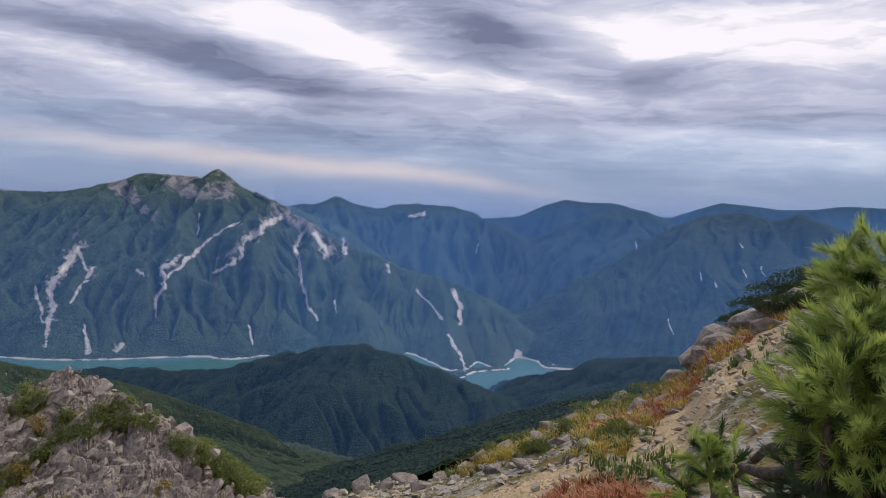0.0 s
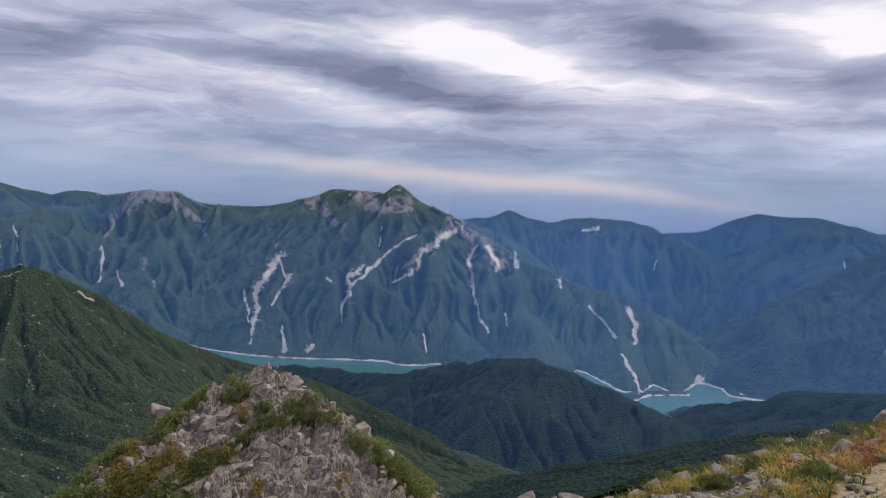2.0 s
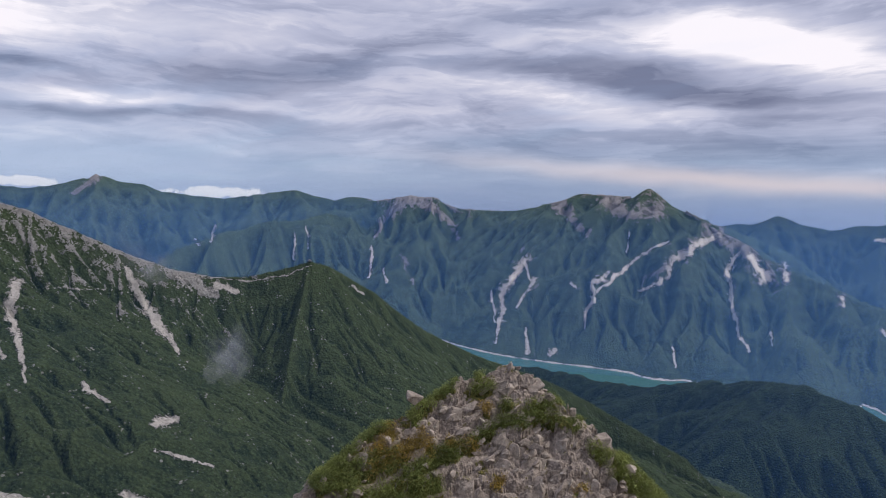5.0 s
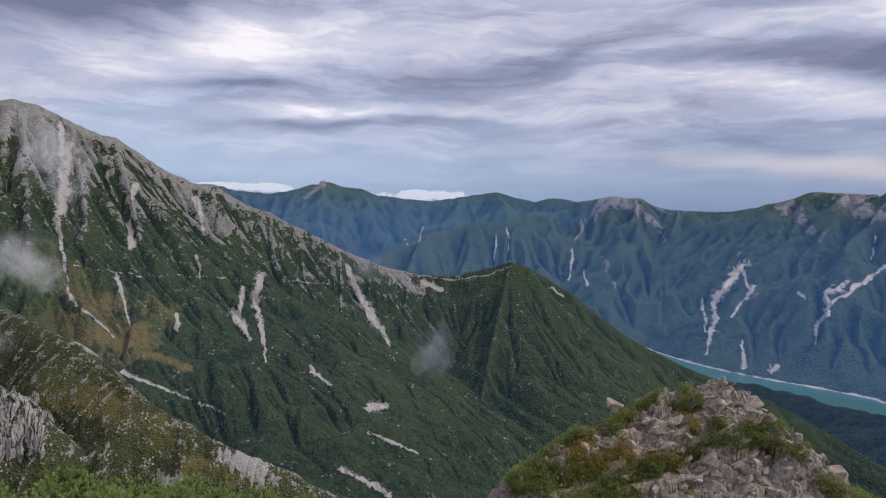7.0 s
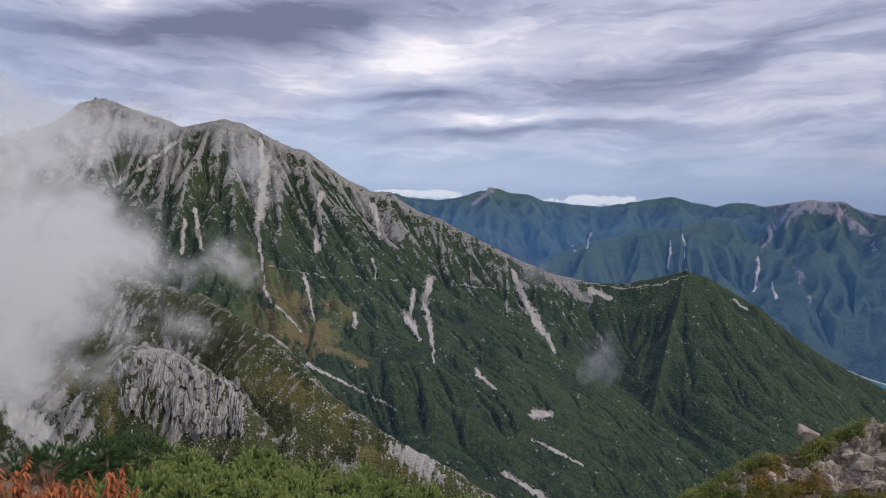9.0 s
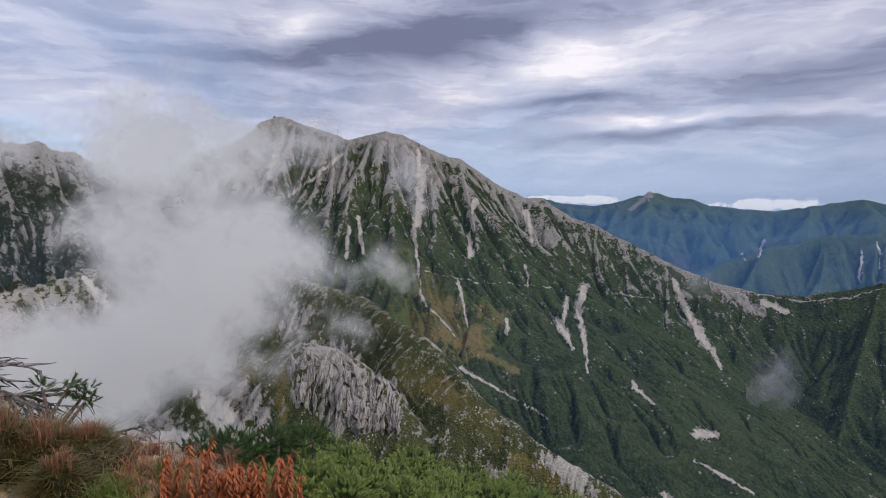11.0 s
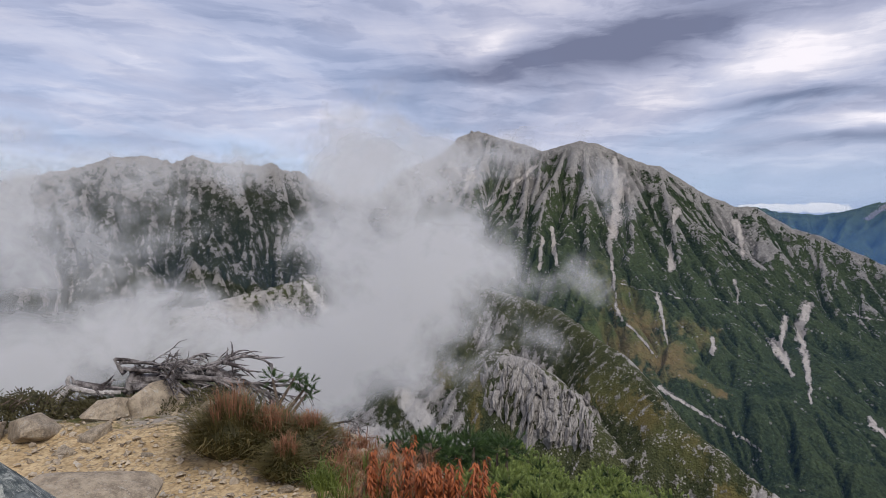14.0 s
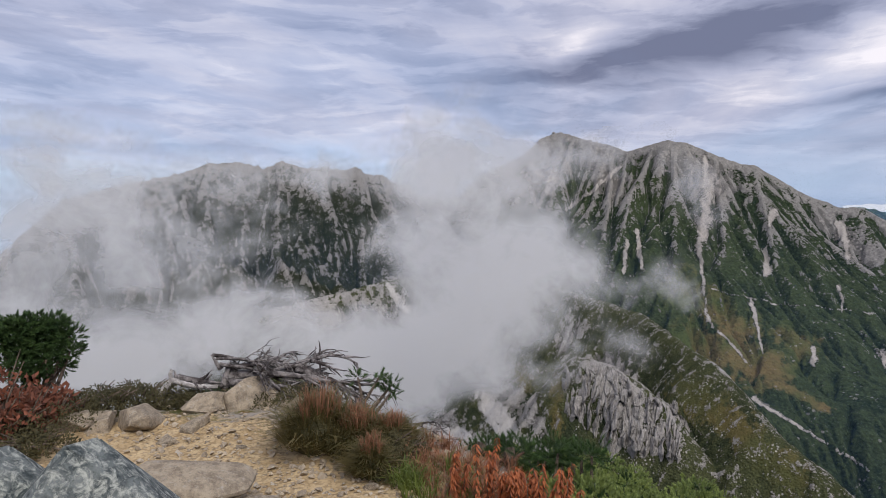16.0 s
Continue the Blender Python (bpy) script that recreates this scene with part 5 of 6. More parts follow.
def sward(name, label, mat, count, place, height, per=14, seed=0, width=0.006):
    r = random.Random(seed)
    pile = Pile()
    for p in on_ground_all([place(r) for _ in range(count)]):
        blades(pile, r, p, per, height * r.uniform(0.6, 1.3), height * 0.8, 0.5, width)
    return tagged(new(name, pile.mesh(name, mat)), label, "grass", kind="stuff")


def strip(*lines):
    """Random places near a few (bearing, distance, spread) spots."""
    def pick(r):
        b, d, s = r.choice(lines)
        a, k = r.uniform(0, 6.283), s * math.sqrt(r.random())
        x, y, _ = sight(b, d, 0)
        x, y = x + k * math.cos(a), y + k * math.sin(a)
        return math.degrees(math.atan2(-x, y)), math.hypot(x, y)
    return pick


sward("grass", "yellow-green mountain grass on the stony slope", GRASS_YELLOW, 420,
      strip((-5.5, 9.0, 0.6), (-7.5, 9.2, 0.6), (-15.5, 8.5, 0.7), (-17.5, 9.4, 0.8), (-19.5, 11.3, 0.8), (-17, 11.6, 0.8), (-13, 10.4, 0.7), (-23, 10.6, 0.5), (-26, 11.6, 0.6), (-14.5, 7.3, 0.4)), 0.16, 16, 3)
sward("grass", "short green mountain grass between the stones", GRASS_GREEN, 700,
      strip((-5, 9.0, 0.9), (-12, 10.3, 0.9), (-14.5, 11.2, 0.9), (-15.5, 7.8, 0.6), (-18, 11.8, 1.0), (-21, 11.5, 0.8), (-27, 13, 1.0), (-24.5, 12.4, 0.8), (-30, 14, 1.2), (-10, 10, 0.7), (-17, 6.2, 0.5), (-29, 9, 1.0)), 0.13, 14, 4)
sward("grass", "rust-red autumn grass and herbs on the slope", GRASS_RED, 520,
      strip((-19.5, 9.6, 0.6), (-21.5, 10.4, 0.6), (-20.5, 11.2, 0.6), (-24.5, 11, 0.4), (-13, 5.6, 0.35), (-15.5, 5.2, 0.35), (-18, 4.8, 0.4), (-22, 11.9, 0.6), (-28.5, 12, 0.6), (-16.7, 8.9, 0.5)), 0.13, 14, 5)
sward("grass", "dry rust and straw grass beside the path", TUSSOCK_TIP, 130,
      strip((107, 4.3, 0.4), (109.5, 4.5, 0.4), (104.5, 4.2, 0.35), (111, 4.6, 0.35), (106, 3.8, 0.3)), 0.14, 16, 6, 0.004)
sward("grass", "thin green grass at the edge of the path", GRASS_GREEN, 46, strip((112.3, 4.1, 0.12), (109, 4.0, 0.3), (105, 3.9, 0.3)), 0.15, 18, 7, 0.004)


def tussock(b, d, radius, height, label, seed):
    """A round grass hummock: an earthy core, drooping blades and reddish seed heads."""
    r = random.Random(seed)
    at = on_ground(b, d)
    ob = thing("grass_tussock", at, label, "grass")
    core = Pile()
    pts, faces = hull(r, (radius * 0.8, radius * 0.7, height * 0.55), 40, 0.9)
    core.add([Vector(p) + Vector((0, 0, height * 0.25)) for p in pts], faces)
    part("root_mound", core.mesh("root_mound", HEATH, True), ob, "dark matted root mound")
    low, top = Pile(), Pile()
    for _ in range(230):
        a, k = r.uniform(0, 6.283), math.sqrt(r.random())
        foot = Vector((math.cos(a) * k * radius * 0.85, math.sin(a) * k * radius * 0.75, height * (0.72 - 0.62 * k * k)))
        tall = r.uniform(0.55, 1.5)
        blades(low, r, foot, 12, height * 0.42 * tall, radius * 0.45, 0.7, 0.003, (math.cos(a) * k * 0.8 + r.gauss(0.1, 0.25), math.sin(a) * k * 0.8 + r.gauss(0, 0.25)))
        if k < 0.6 and r.random() < 0.6:
            blades(top, r, foot + Vector((0, 0, height * 0.2)), 5, height * r.uniform(0.35, 0.75), radius * 0.3, 0.5, 0.003)
    part("grass_crown", low.mesh("grass_crown", TUSSOCK), ob)
    part("seed_fringe", top.mesh("seed_fringe", TUSSOCK_TIP), ob, "reddish seed heads")
    return ob


tussock(120.0, 4.85, 0.36, 0.36, "round drooping grass tussock with reddish seed heads", 1)
tussock(116.6, 4.75, 0.32, 0.27, "low brown grass hummock beside the path", 2)
tussock(113.6, 4.8, 0.24, 0.2, "low brown grass hummock beside the path", 3)
tussock(115.5, 4.25, 0.16, 0.22, "small brown grass clump on the path edge", 4)


def leaf(pile, at, along, up, length, width):
    """One folded lance leaf."""
    side = along.cross(up)
    if side.length < 1e-4:
        side = along.orthogonal()
    side.normalize()
    mid, tip = at + along * length * 0.5 - up * length * 0.03, at + along * length - up * length * 0.18
    pile.add([at, mid + side * width + up * width * 0.4, tip, mid - side * width + up * width * 0.4, mid], [(0, 4, 1), (1, 4, 2), (0, 3, 4), (3, 2, 4)])


def leafy_plant(name, b, d, height, stems, leaves, size, mat, label, seed, spread=0.12, droop=-0.35):
    """An upright plant with leaves along its stems."""
    r = random.Random(seed)
    at = on_ground(b, d, -0.02)
    ob = thing(name, at, label, "plant", "autumn plants")
    for _ in range(stems):
        a, k = r.uniform(0, 6.283), spread * math.sqrt(r.random())
        foot = Vector((math.cos(a) * k * 0.6, math.sin(a) * k * 0.6, 0))
        h = height * r.uniform(0.7, 1.0)
        top = Vector((math.cos(a) * k * 1.4, math.sin(a) * k * 1.4, h))
        stem, pile = Pile(), Pile()
        stem.tube([foot, (foot + top) * 0.5 + Vector((0, 0, 0.02)), top], [0.004, 0.003, 0.002], 5)
        st = part("stem", stem.mesh("stem", PINE_BARK, True), ob)
        for i in range(leaves):
            t = 0.25 + 0.75 * i / leaves
            p = foot.lerp(top, t)
            c = r.uniform(0, 6.283)
            along = Vector((math.cos(c), math.sin(c), droop + 0.5 * r.random())).normalized()
            leaf(pile, p, along, Vector((0, 0, 1)), size * r.uniform(0.5, 1.1), size * 0.14)
        part("foliage", pile.mesh("foliage", mat), st)
    return ob


for i, (b, d, h) in enumerate([(105.0, 3.7, 0.46), (102.6, 3.6, 0.37), (101.9, 3.65, 0.40), (101.2, 3.6, 0.36), (98.9, 3.55, 0.42), (98.0, 3.6, 0.44), (97.3, 3.6, 0.40), (99.7, 3.7, 0.34), (103.4, 3.7, 0.30), (107.5, 3.9, 0.30)]):
    leafy_plant("autumn_plant", b, d, h * 1.22, 4, 95, 0.05, LEAF_ORANGE, "wilting orange-red lance-leaved autumn plant", 20 + i, 0.06, -0.95)


def shrub(name, b, d, rx, rz, count, size, mat, label, seed, category="shrub", at=None):
    """A low leafy shrub: woody stems and a ragged crown of small leaves."""
    r = random.Random(seed)
    at = on_ground(b, d) if at is None else at
    ob = thing(name, at, label, category)
    wood, crown = Pile(), Pile()
    for _ in range(9):
        a = r.uniform(0, 6.283)
        tip = Vector((math.cos(a) * rx * 0.7, math.sin(a) * rx * 0.7, rz * r.uniform(0.5, 1.0)))
        wood.tube([(0, 0, -0.05), tip * 0.5 + Vector((0, 0, 0.04)), tip], [0.012, 0.008, 0.003], 5)
    for _ in range(count):
        a, k = r.uniform(0, 6.283), math.sqrt(r.random())
        lump = 0.75 + 0.35 * math.sin(a * 3 + seed) * k
        p = Vector((math.cos(a) * k * rx * lump, math.sin(a) * k * rx * lump, rz * lump * math.sqrt(max(0, 1 - k * k * 0.95)) * r.uniform(0.55, 1.08)))
        along = Vector((r.gauss(0, 0.7), r.gauss(0, 0.7), r.uniform(0.1, 1))).normalized()
        leaf(crown, p, along, along.orthogonal().normalized(), size * r.uniform(0.5, 1.3), size * 0.2)
    part("woody_stem", wood.mesh("woody_stem", PINE_BARK, True), ob)
    part("crown", crown.mesh("crown", mat), ob)
    return ob


for i, (b, d, rx, rz) in enumerate([(144, 5.9, 0.5, 0.36), (141.5, 6.1, 0.5, 0.34), (139, 6.2, 0.45, 0.32), (136.8, 6.3, 0.4, 0.28), (134.6, 6.4, 0.4, 0.26), (132.6, 6.45, 0.35, 0.24), (130.8, 6.4, 0.3, 0.22), (129, 6.4, 0.3, 0.26), (127, 6.35, 0.3, 0.24), (125.0, 6.3, 0.3, 0.22), (122.5, 6.2, 0.3, 0.22), (142.5, 5.5, 0.35, 0.2),
                                      (116.6, 4.6, 0.2, 0.2), (115.0, 4.5, 0.2, 0.16), (113.6, 4.55, 0.22, 0.2), (114.6, 4.2, 0.16, 0.12), (112.4, 4.5, 0.2, 0.16)]):
    shrub("heath_shrub", b, d, rx, rz, 1500, 0.03, HEATH, "low dark brown-green heath at the path edge", 60 + i)
for i, (b, d, rx, rz) in enumerate([(143, 5.9, 0.3, 0.56), (140.9, 6.1, 0.2, 0.42), (144.8, 5.8, 0.36, 0.7)]):
    shrub("red_shrub", b, d, rx, rz, 420, 0.07, LEAF_RED, "shrub with wilted red-brown autumn leaves", 80 + i)


# ---- dwarf pines ----
def shoot(pile, r, at, along, length, needles, needle, thick):
    """One pine shoot: needles set all round its axis like a bottle brush, closing towards the tip."""
    a = along.orthogonal().normalized()
    b = along.cross(a)
    for i in range(needles):
        t = i / needles
        c = i * 2.39996 + r.uniform(-0.3, 0.3)
        out = a * math.cos(c) + b * math.sin(c)
        foot = at + along * length * t
        lean = 1.0 - 0.5 * t * t
        way = (along * (0.5 + 0.6 * t) + out * lean * 0.95 + Vector((0, 0, 0.1))).normalized()
        tip = foot + way * needle * r.uniform(0.75, 1.1)
        w = along.cross(out).normalized() * thick
        pile.add([foot - w, foot + w, tip], [(0, 1, 2)])


def pine_wood(ob, limbs):
    for pts, radii in limbs:
        limb = Pile()
        limb.tube(pts, radii, 8)
        part("branch", limb.mesh("branch", PINE_BARK, True), ob)


def pine(name, clumps, mat, label, seed, root, shoots, needles, needle, thick, inner_mat=None):
    """A dwarf pine: clumps of (centre, radius) at the ends of limbs from one root; each clump a crown of shoots."""
    r = random.Random(seed)
    ob = thing(name, root, label, "pine")
    trunk = Pile()
    fork = Vector((0, 0, 0.15))
    trunk.tube([(0, 0, -0.15), fork * 0.6 + Vector((0.02, 0.01, 0)), fork], [0.05, 0.045, 0.035], 8)
    part("trunk", trunk.mesh("trunk", PINE_BARK, True), ob)
    for centre, radius in clumps:
        c = Vector(centre) - root
        limb, crown = Pile(), Pile()
        bend = (fork + c) * 0.5 + Vector((r.uniform(-0.1, 0.1), r.uniform(-0.1, 0.1), -0.12))
        limb.tube([fork * 0.8, bend, c], [0.028, 0.02, 0.009], 7)
        br = part("branch", limb.mesh("branch", PINE_BARK, True), ob)
        # older inner shoots, coloured dark to put shade and depth into the crown
        dark = Pile()
        n = max(4, int(shoots * radius * radius / 0.04))
        for q in range(n):
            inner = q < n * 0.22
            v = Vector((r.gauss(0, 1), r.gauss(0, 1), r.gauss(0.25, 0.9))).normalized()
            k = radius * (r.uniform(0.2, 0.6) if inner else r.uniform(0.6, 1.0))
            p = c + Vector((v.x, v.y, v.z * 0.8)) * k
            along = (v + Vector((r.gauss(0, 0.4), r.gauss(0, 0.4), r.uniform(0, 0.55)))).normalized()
            shoot(dark if inner and inner_mat else crown, r, p, along, needle * 1.5, needles, needle, thick)
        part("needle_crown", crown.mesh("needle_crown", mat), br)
        if inner_mat:
            part("needle_crown", dark.mesh("needle_crown", inner_mat), br, "older inner needles, darkened for shade within the crown")
    return ob


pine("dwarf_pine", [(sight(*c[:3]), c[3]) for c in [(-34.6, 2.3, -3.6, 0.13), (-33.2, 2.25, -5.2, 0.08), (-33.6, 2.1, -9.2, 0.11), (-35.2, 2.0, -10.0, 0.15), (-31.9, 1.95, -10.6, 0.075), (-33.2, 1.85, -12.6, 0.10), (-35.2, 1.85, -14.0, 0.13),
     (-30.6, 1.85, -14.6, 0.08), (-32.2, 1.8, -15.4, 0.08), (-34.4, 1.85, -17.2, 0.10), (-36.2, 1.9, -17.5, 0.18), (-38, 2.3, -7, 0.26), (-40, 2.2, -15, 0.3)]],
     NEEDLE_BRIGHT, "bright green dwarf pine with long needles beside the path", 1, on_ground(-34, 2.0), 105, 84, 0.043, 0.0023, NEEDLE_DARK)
# low foliage under the bright pine: its shade is put into the needle colour
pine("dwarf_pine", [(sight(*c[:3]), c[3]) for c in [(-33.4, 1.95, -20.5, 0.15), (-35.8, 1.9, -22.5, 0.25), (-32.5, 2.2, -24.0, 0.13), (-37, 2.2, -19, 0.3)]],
     NEEDLE_DARK, "dwarf pine foliage near the ground, coloured dark green for shade", 2, on_ground(-35, 2.2), 70, 60, 0.05, 0.0016)
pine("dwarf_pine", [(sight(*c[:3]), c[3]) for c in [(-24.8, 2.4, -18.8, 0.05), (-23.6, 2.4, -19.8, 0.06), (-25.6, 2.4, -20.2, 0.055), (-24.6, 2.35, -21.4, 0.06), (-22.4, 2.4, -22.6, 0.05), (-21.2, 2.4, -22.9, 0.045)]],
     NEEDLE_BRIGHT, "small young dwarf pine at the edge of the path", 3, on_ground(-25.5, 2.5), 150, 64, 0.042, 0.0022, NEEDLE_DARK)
roots = thing("pine_root", on_ground(-29, 2.3), "gnarled grey-brown exposed pine roots", "root")
for pts in ([(-33, 2.0, -17.5), (-30.5, 2.05, -17.3), (-28, 2.15, -18.6), (-26, 2.3, -21)], [(-31.5, 1.9, -21), (-30.4, 1.95, -20), (-29.2, 2.0, -20.3), (-29.0, 2.0, -23.5)],
            [(-30.5, 1.95, -20), (-28.2, 2.0, -20.4), (-26.3, 2.15, -20.2)], [(-29.5, 1.9, -22), (-27.6, 2.0, -23), (-26.6, 2.1, -25)], [(-33, 1.8, -22.5), (-31, 1.8, -22), (-30.6, 1.8, -26)]):
    limb = Pile()
    limb.tube([Vector(sight(*p)) - roots.location for p in pts], [0.024, 0.02, 0.014, 0.008], 7)
    part("root", limb.mesh("root", PINE_BARK, True), roots)

# the pine hedge below the path
for i in range(13):
    b = 66 + i * 3.1
    top = np.interp(b, [62, 69, 74, 84, 94, 98, 104], [-27.0, -25.9, -24.5, -22.4, -20.9, -20.9, -20.3])
    r = random.Random(300 + i)
    clumps = []
    for k in range(9):
        d = 4.1 + 0.23 * k + r.uniform(-0.1, 0.1)
        clumps.append((sight(b + r.uniform(-1.7, 1.7), d, top - 0.7 - 0.42 * (8 - k) + r.uniform(-0.5, 0.5)), r.uniform(0.13, 0.19)))
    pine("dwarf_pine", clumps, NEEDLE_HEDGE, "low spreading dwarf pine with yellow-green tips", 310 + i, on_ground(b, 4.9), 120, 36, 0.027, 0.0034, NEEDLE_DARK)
for i in range(4):
    b, d = [(102.6, 4.6), (105.2, 4.9), (99.5, 4.8), (96.5, 4.9)][i]
    pine("dwarf_pine", [(sight(b + j * 0.9 - 1.3, d + 0.1 * j, -20.6 - 0.2 * j), 0.13) for j in range(4)], NEEDLE_DARK, "dark green dwarf pine behind the autumn plants", 340 + i, on_ground(b, d), 56, 40, 0.05, 0.0028)
# the upright pine at the far side of the path
pine("mountain_pine", [(sight(*c[:3]), c[3]) for c in [(142.9, 6.3, -8.4, 0.16), (141.8, 6.3, -8.2, 0.13), (140.6, 6.3, -8.3, 0.13), (139.6, 6.25, -9.2, 0.11), (140.7, 6.3, -9.6, 0.14), (142.2, 6.3, -9.7, 0.16), (144, 6.3, -8.8, 0.2), (139.6, 6.2, -10.4, 0.10),
     (141.2, 6.2, -10.8, 0.13), (143.2, 6.2, -11.0, 0.16), (145.5, 6.3, -8.6, 0.25), (140.8, 6.45, -9.0, 0.15), (142.5, 6.45, -9.2, 0.17), (140.2, 6.3, -11.4, 0.1), (142.2, 6.3, -12.0, 0.14)]],
     NEEDLE_DARK, "dark green bushy pine beyond the path", 7, on_ground(142, 6.4), 280, 34, 0.027, 0.0032)
bpy.data.objects["mountain_pine"].location = on_ground(142, 6.4)


# ---- dead wood ----
def dead_branch(pile, r, at, way, length, radius, depth, bend=0.5):
    pts, p, v = [at], Vector(at), Vector(way).normalized()
    n = 6
    for i in range(n):
        v = (v + Vector((r.gauss(0, 0.2), r.gauss(0, 0.2), r.gauss(-0.09, 0.2))) * bend).normalized()
        p = p + v * length / n
        pts.append(p.copy())
        if depth and i > 0:
            for _ in range(1 + (r.random() < 0.6)):
                w = (v + Vector((r.gauss(0, 0.42), r.gauss(0, 0.42), r.gauss(-0.12, 0.38)))).normalized()
                dead_branch(pile, r, p, w, length * r.uniform(0.35, 0.65), radius * 0.5, depth - 1, 0.9)
    pile.tube(pts, [radius * (1 - 0.8 * i / n) for i in range(n + 1)], 6)


def dead_pine(label, root, limbs, seed):
    """A weathered dead pine: each limb by its start, end, radius and twig depth."""
    r = random.Random(seed)
    ob = thing("dead_pine", root, label, "dead tree")
    for start, end, radius, depth in limbs:
        a, e = Vector(sight(*start)) - root, Vector(sight(*end)) - root
        limb = Pile()
        dead_branch(limb, r, a, e - a, (e - a).length, radius, depth, 0.45)
        part("dead_limb", limb.mesh("dead_limb", DEAD_WOOD, True), ob)
    return ob


dead_pine("bleached dead pine lying with bare tangled branches", on_ground(127, 6.6), [
    ((133.6, 6.5, -14.9), (131.8, 6.5, -13.1), 0.06, 0), ((131.9, 6.5, -13.2), (132.0, 6.5, -12.6), 0.022, 0), ((131.8, 6.5, -13.2), (128.3, 6.5, -13.9), 0.036, 1), ((133.0, 6.5, -14.2), (129.5, 6.6, -14.4), 0.02, 1),
    ((128.0, 6.5, -14.4), (128.3, 6.5, -12.2), 0.055, 0), ((127.8, 6.5, -13.6), (121.5, 6.4, -13.2), 0.06, 2), ((127.6, 6.5, -13.3), (120.5, 6.5, -13.6), 0.048, 2), ((127.9, 6.5, -12.7), (123.5, 6.4, -12.9), 0.032, 2),
    ((127.6, 6.4, -14.0), (122.5, 6.3, -14.4), 0.04, 2), ((124.5, 6.4, -13.4), (116.5, 6.3, -14.2), 0.034, 2), ((122, 6.4, -13.3), (114.5, 6.2, -14.6), 0.03, 2), ((127.8, 6.6, -12.9), (125.5, 6.6, -12.0), 0.018, 1),
    ((128.3, 6.5, -12.8), (129.2, 6.5, -11.6), 0.03, 0), ((129.0, 6.5, -11.6), (124.8, 6.5, -12.2), 0.017, 2), ((128.7, 6.5, -11.9), (123.8, 6.5, -12.8), 0.018, 2), ((128.4, 6.45, -12.4), (123.0, 6.4, -13.5), 0.02, 2)], 11)
BLEACHED = bark_material("bleached_wood", (0.66, 0.63, 0.62), (0.30, 0.28, 0.27), 9.0)
root_at = Vector(on_ground(131, 6.45))
bare_root = thing("dead_root", root_at, "pale bleached root arching over the edge", "dead root")
for name, radius, line in (("root_limb", 0.034, [(133.4, -14.9), (132.7, -13.9), (132.2, -13.35), (131.5, -13.7), (130.5, -14.05), (129.6, -14.15), (128.6, -14.25)]),
                           ("root_stub", 0.022, [(132.2, -13.5), (132.35, -12.9), (132.2, -12.55)])):
    tube = Pile()
    tube.tube([Vector(sight(b, 6.42, e)) - root_at for b, e in line], [radius * (1 - 0.5 * i / len(line)) for i in range(len(line))], 8)
    part(name, tube.mesh(name, BLEACHED, True), bare_root)
dead_pine("thin bleached dead branches caught below the path", on_ground(111, 5.2), [
    ((113, 5.3, -18.9), (109.2, 5.3, -19.2), 0.014, 2), ((112.5, 5.3, -18.4), (108.8, 5.3, -18.3), 0.012, 1), ((111.5, 5.2, -19.0), (108.9, 5.2, -18.8), 0.010, 1)], 12)
twigs = [(116.5, 6.1, -14.2, 0.07), (114.6, 6.1, -14.3, 0.09), (113.4, 6.1, -14.9, 0.06), (113.6, 6.0, -15.7, 0.07)]
pine("dwarf_pine", [(sight(*t[:3]), t[3]) for t in twigs], NEEDLE_DARK, "few living green pine tips on a bare branch", 13, on_ground(116.5, 6.0), 90, 34, 0.045, 0.003)

# ---- the rock knob out on the spur ----
KNOB_LINE = [[(50, 20.5, -25.5), (47.4, 21, -23.2), (45.5, 21.5, -21.9), (43, 22.5, -20.1), (41.3, 23, -19.2), (39.7, 23.5, -18.2), (37.2, 24.3, -16.7), (34.4, 25, -15.0), (31.5, 25.5, -13.8), (30.3, 25.5, -13.7),
              (28.7, 25.3, -14.7), (27.9, 25, -16.4), (25.4, 24.5, -16.9), (23.5, 24, -18.4), (22.7, 23.7, -20.2), (21.2, 23.5, -21.6), (17.9, 23, -24.2), (13.9, 22.5, -25.8), (9, 22, -29)]]


def knob_height(x, y):
    best = np.full(np.shape(x), -1e9)
    pts = [sight(*p) for p in KNOB_LINE[0]]
    for (ax, ay, az), (bx, by, bz) in zip(pts, pts[1:]):
        t = np.clip(((x - ax) * (bx - ax) + (y - ay) * (by - ay)) / ((bx - ax) ** 2 + (by - ay) ** 2), 0, 1)
        d = np.hypot(x - ax - t * (bx - ax), y - ay - t * (by - ay))
        best = np.maximum(best, az + (bz - az) * t - 0.95 * d)
    steps = rough(x * 0.5 + 3, y * 0.5, 3, 90)
    ledge = 0.55 * (np.floor((best + steps) / 0.8) * 0.8 - best) * 0.6
    return best + ledge * 0.5 + 0.28 * rough(x * 0.8, y * 0.8, 5, 91, 0.6, True) - 0.15


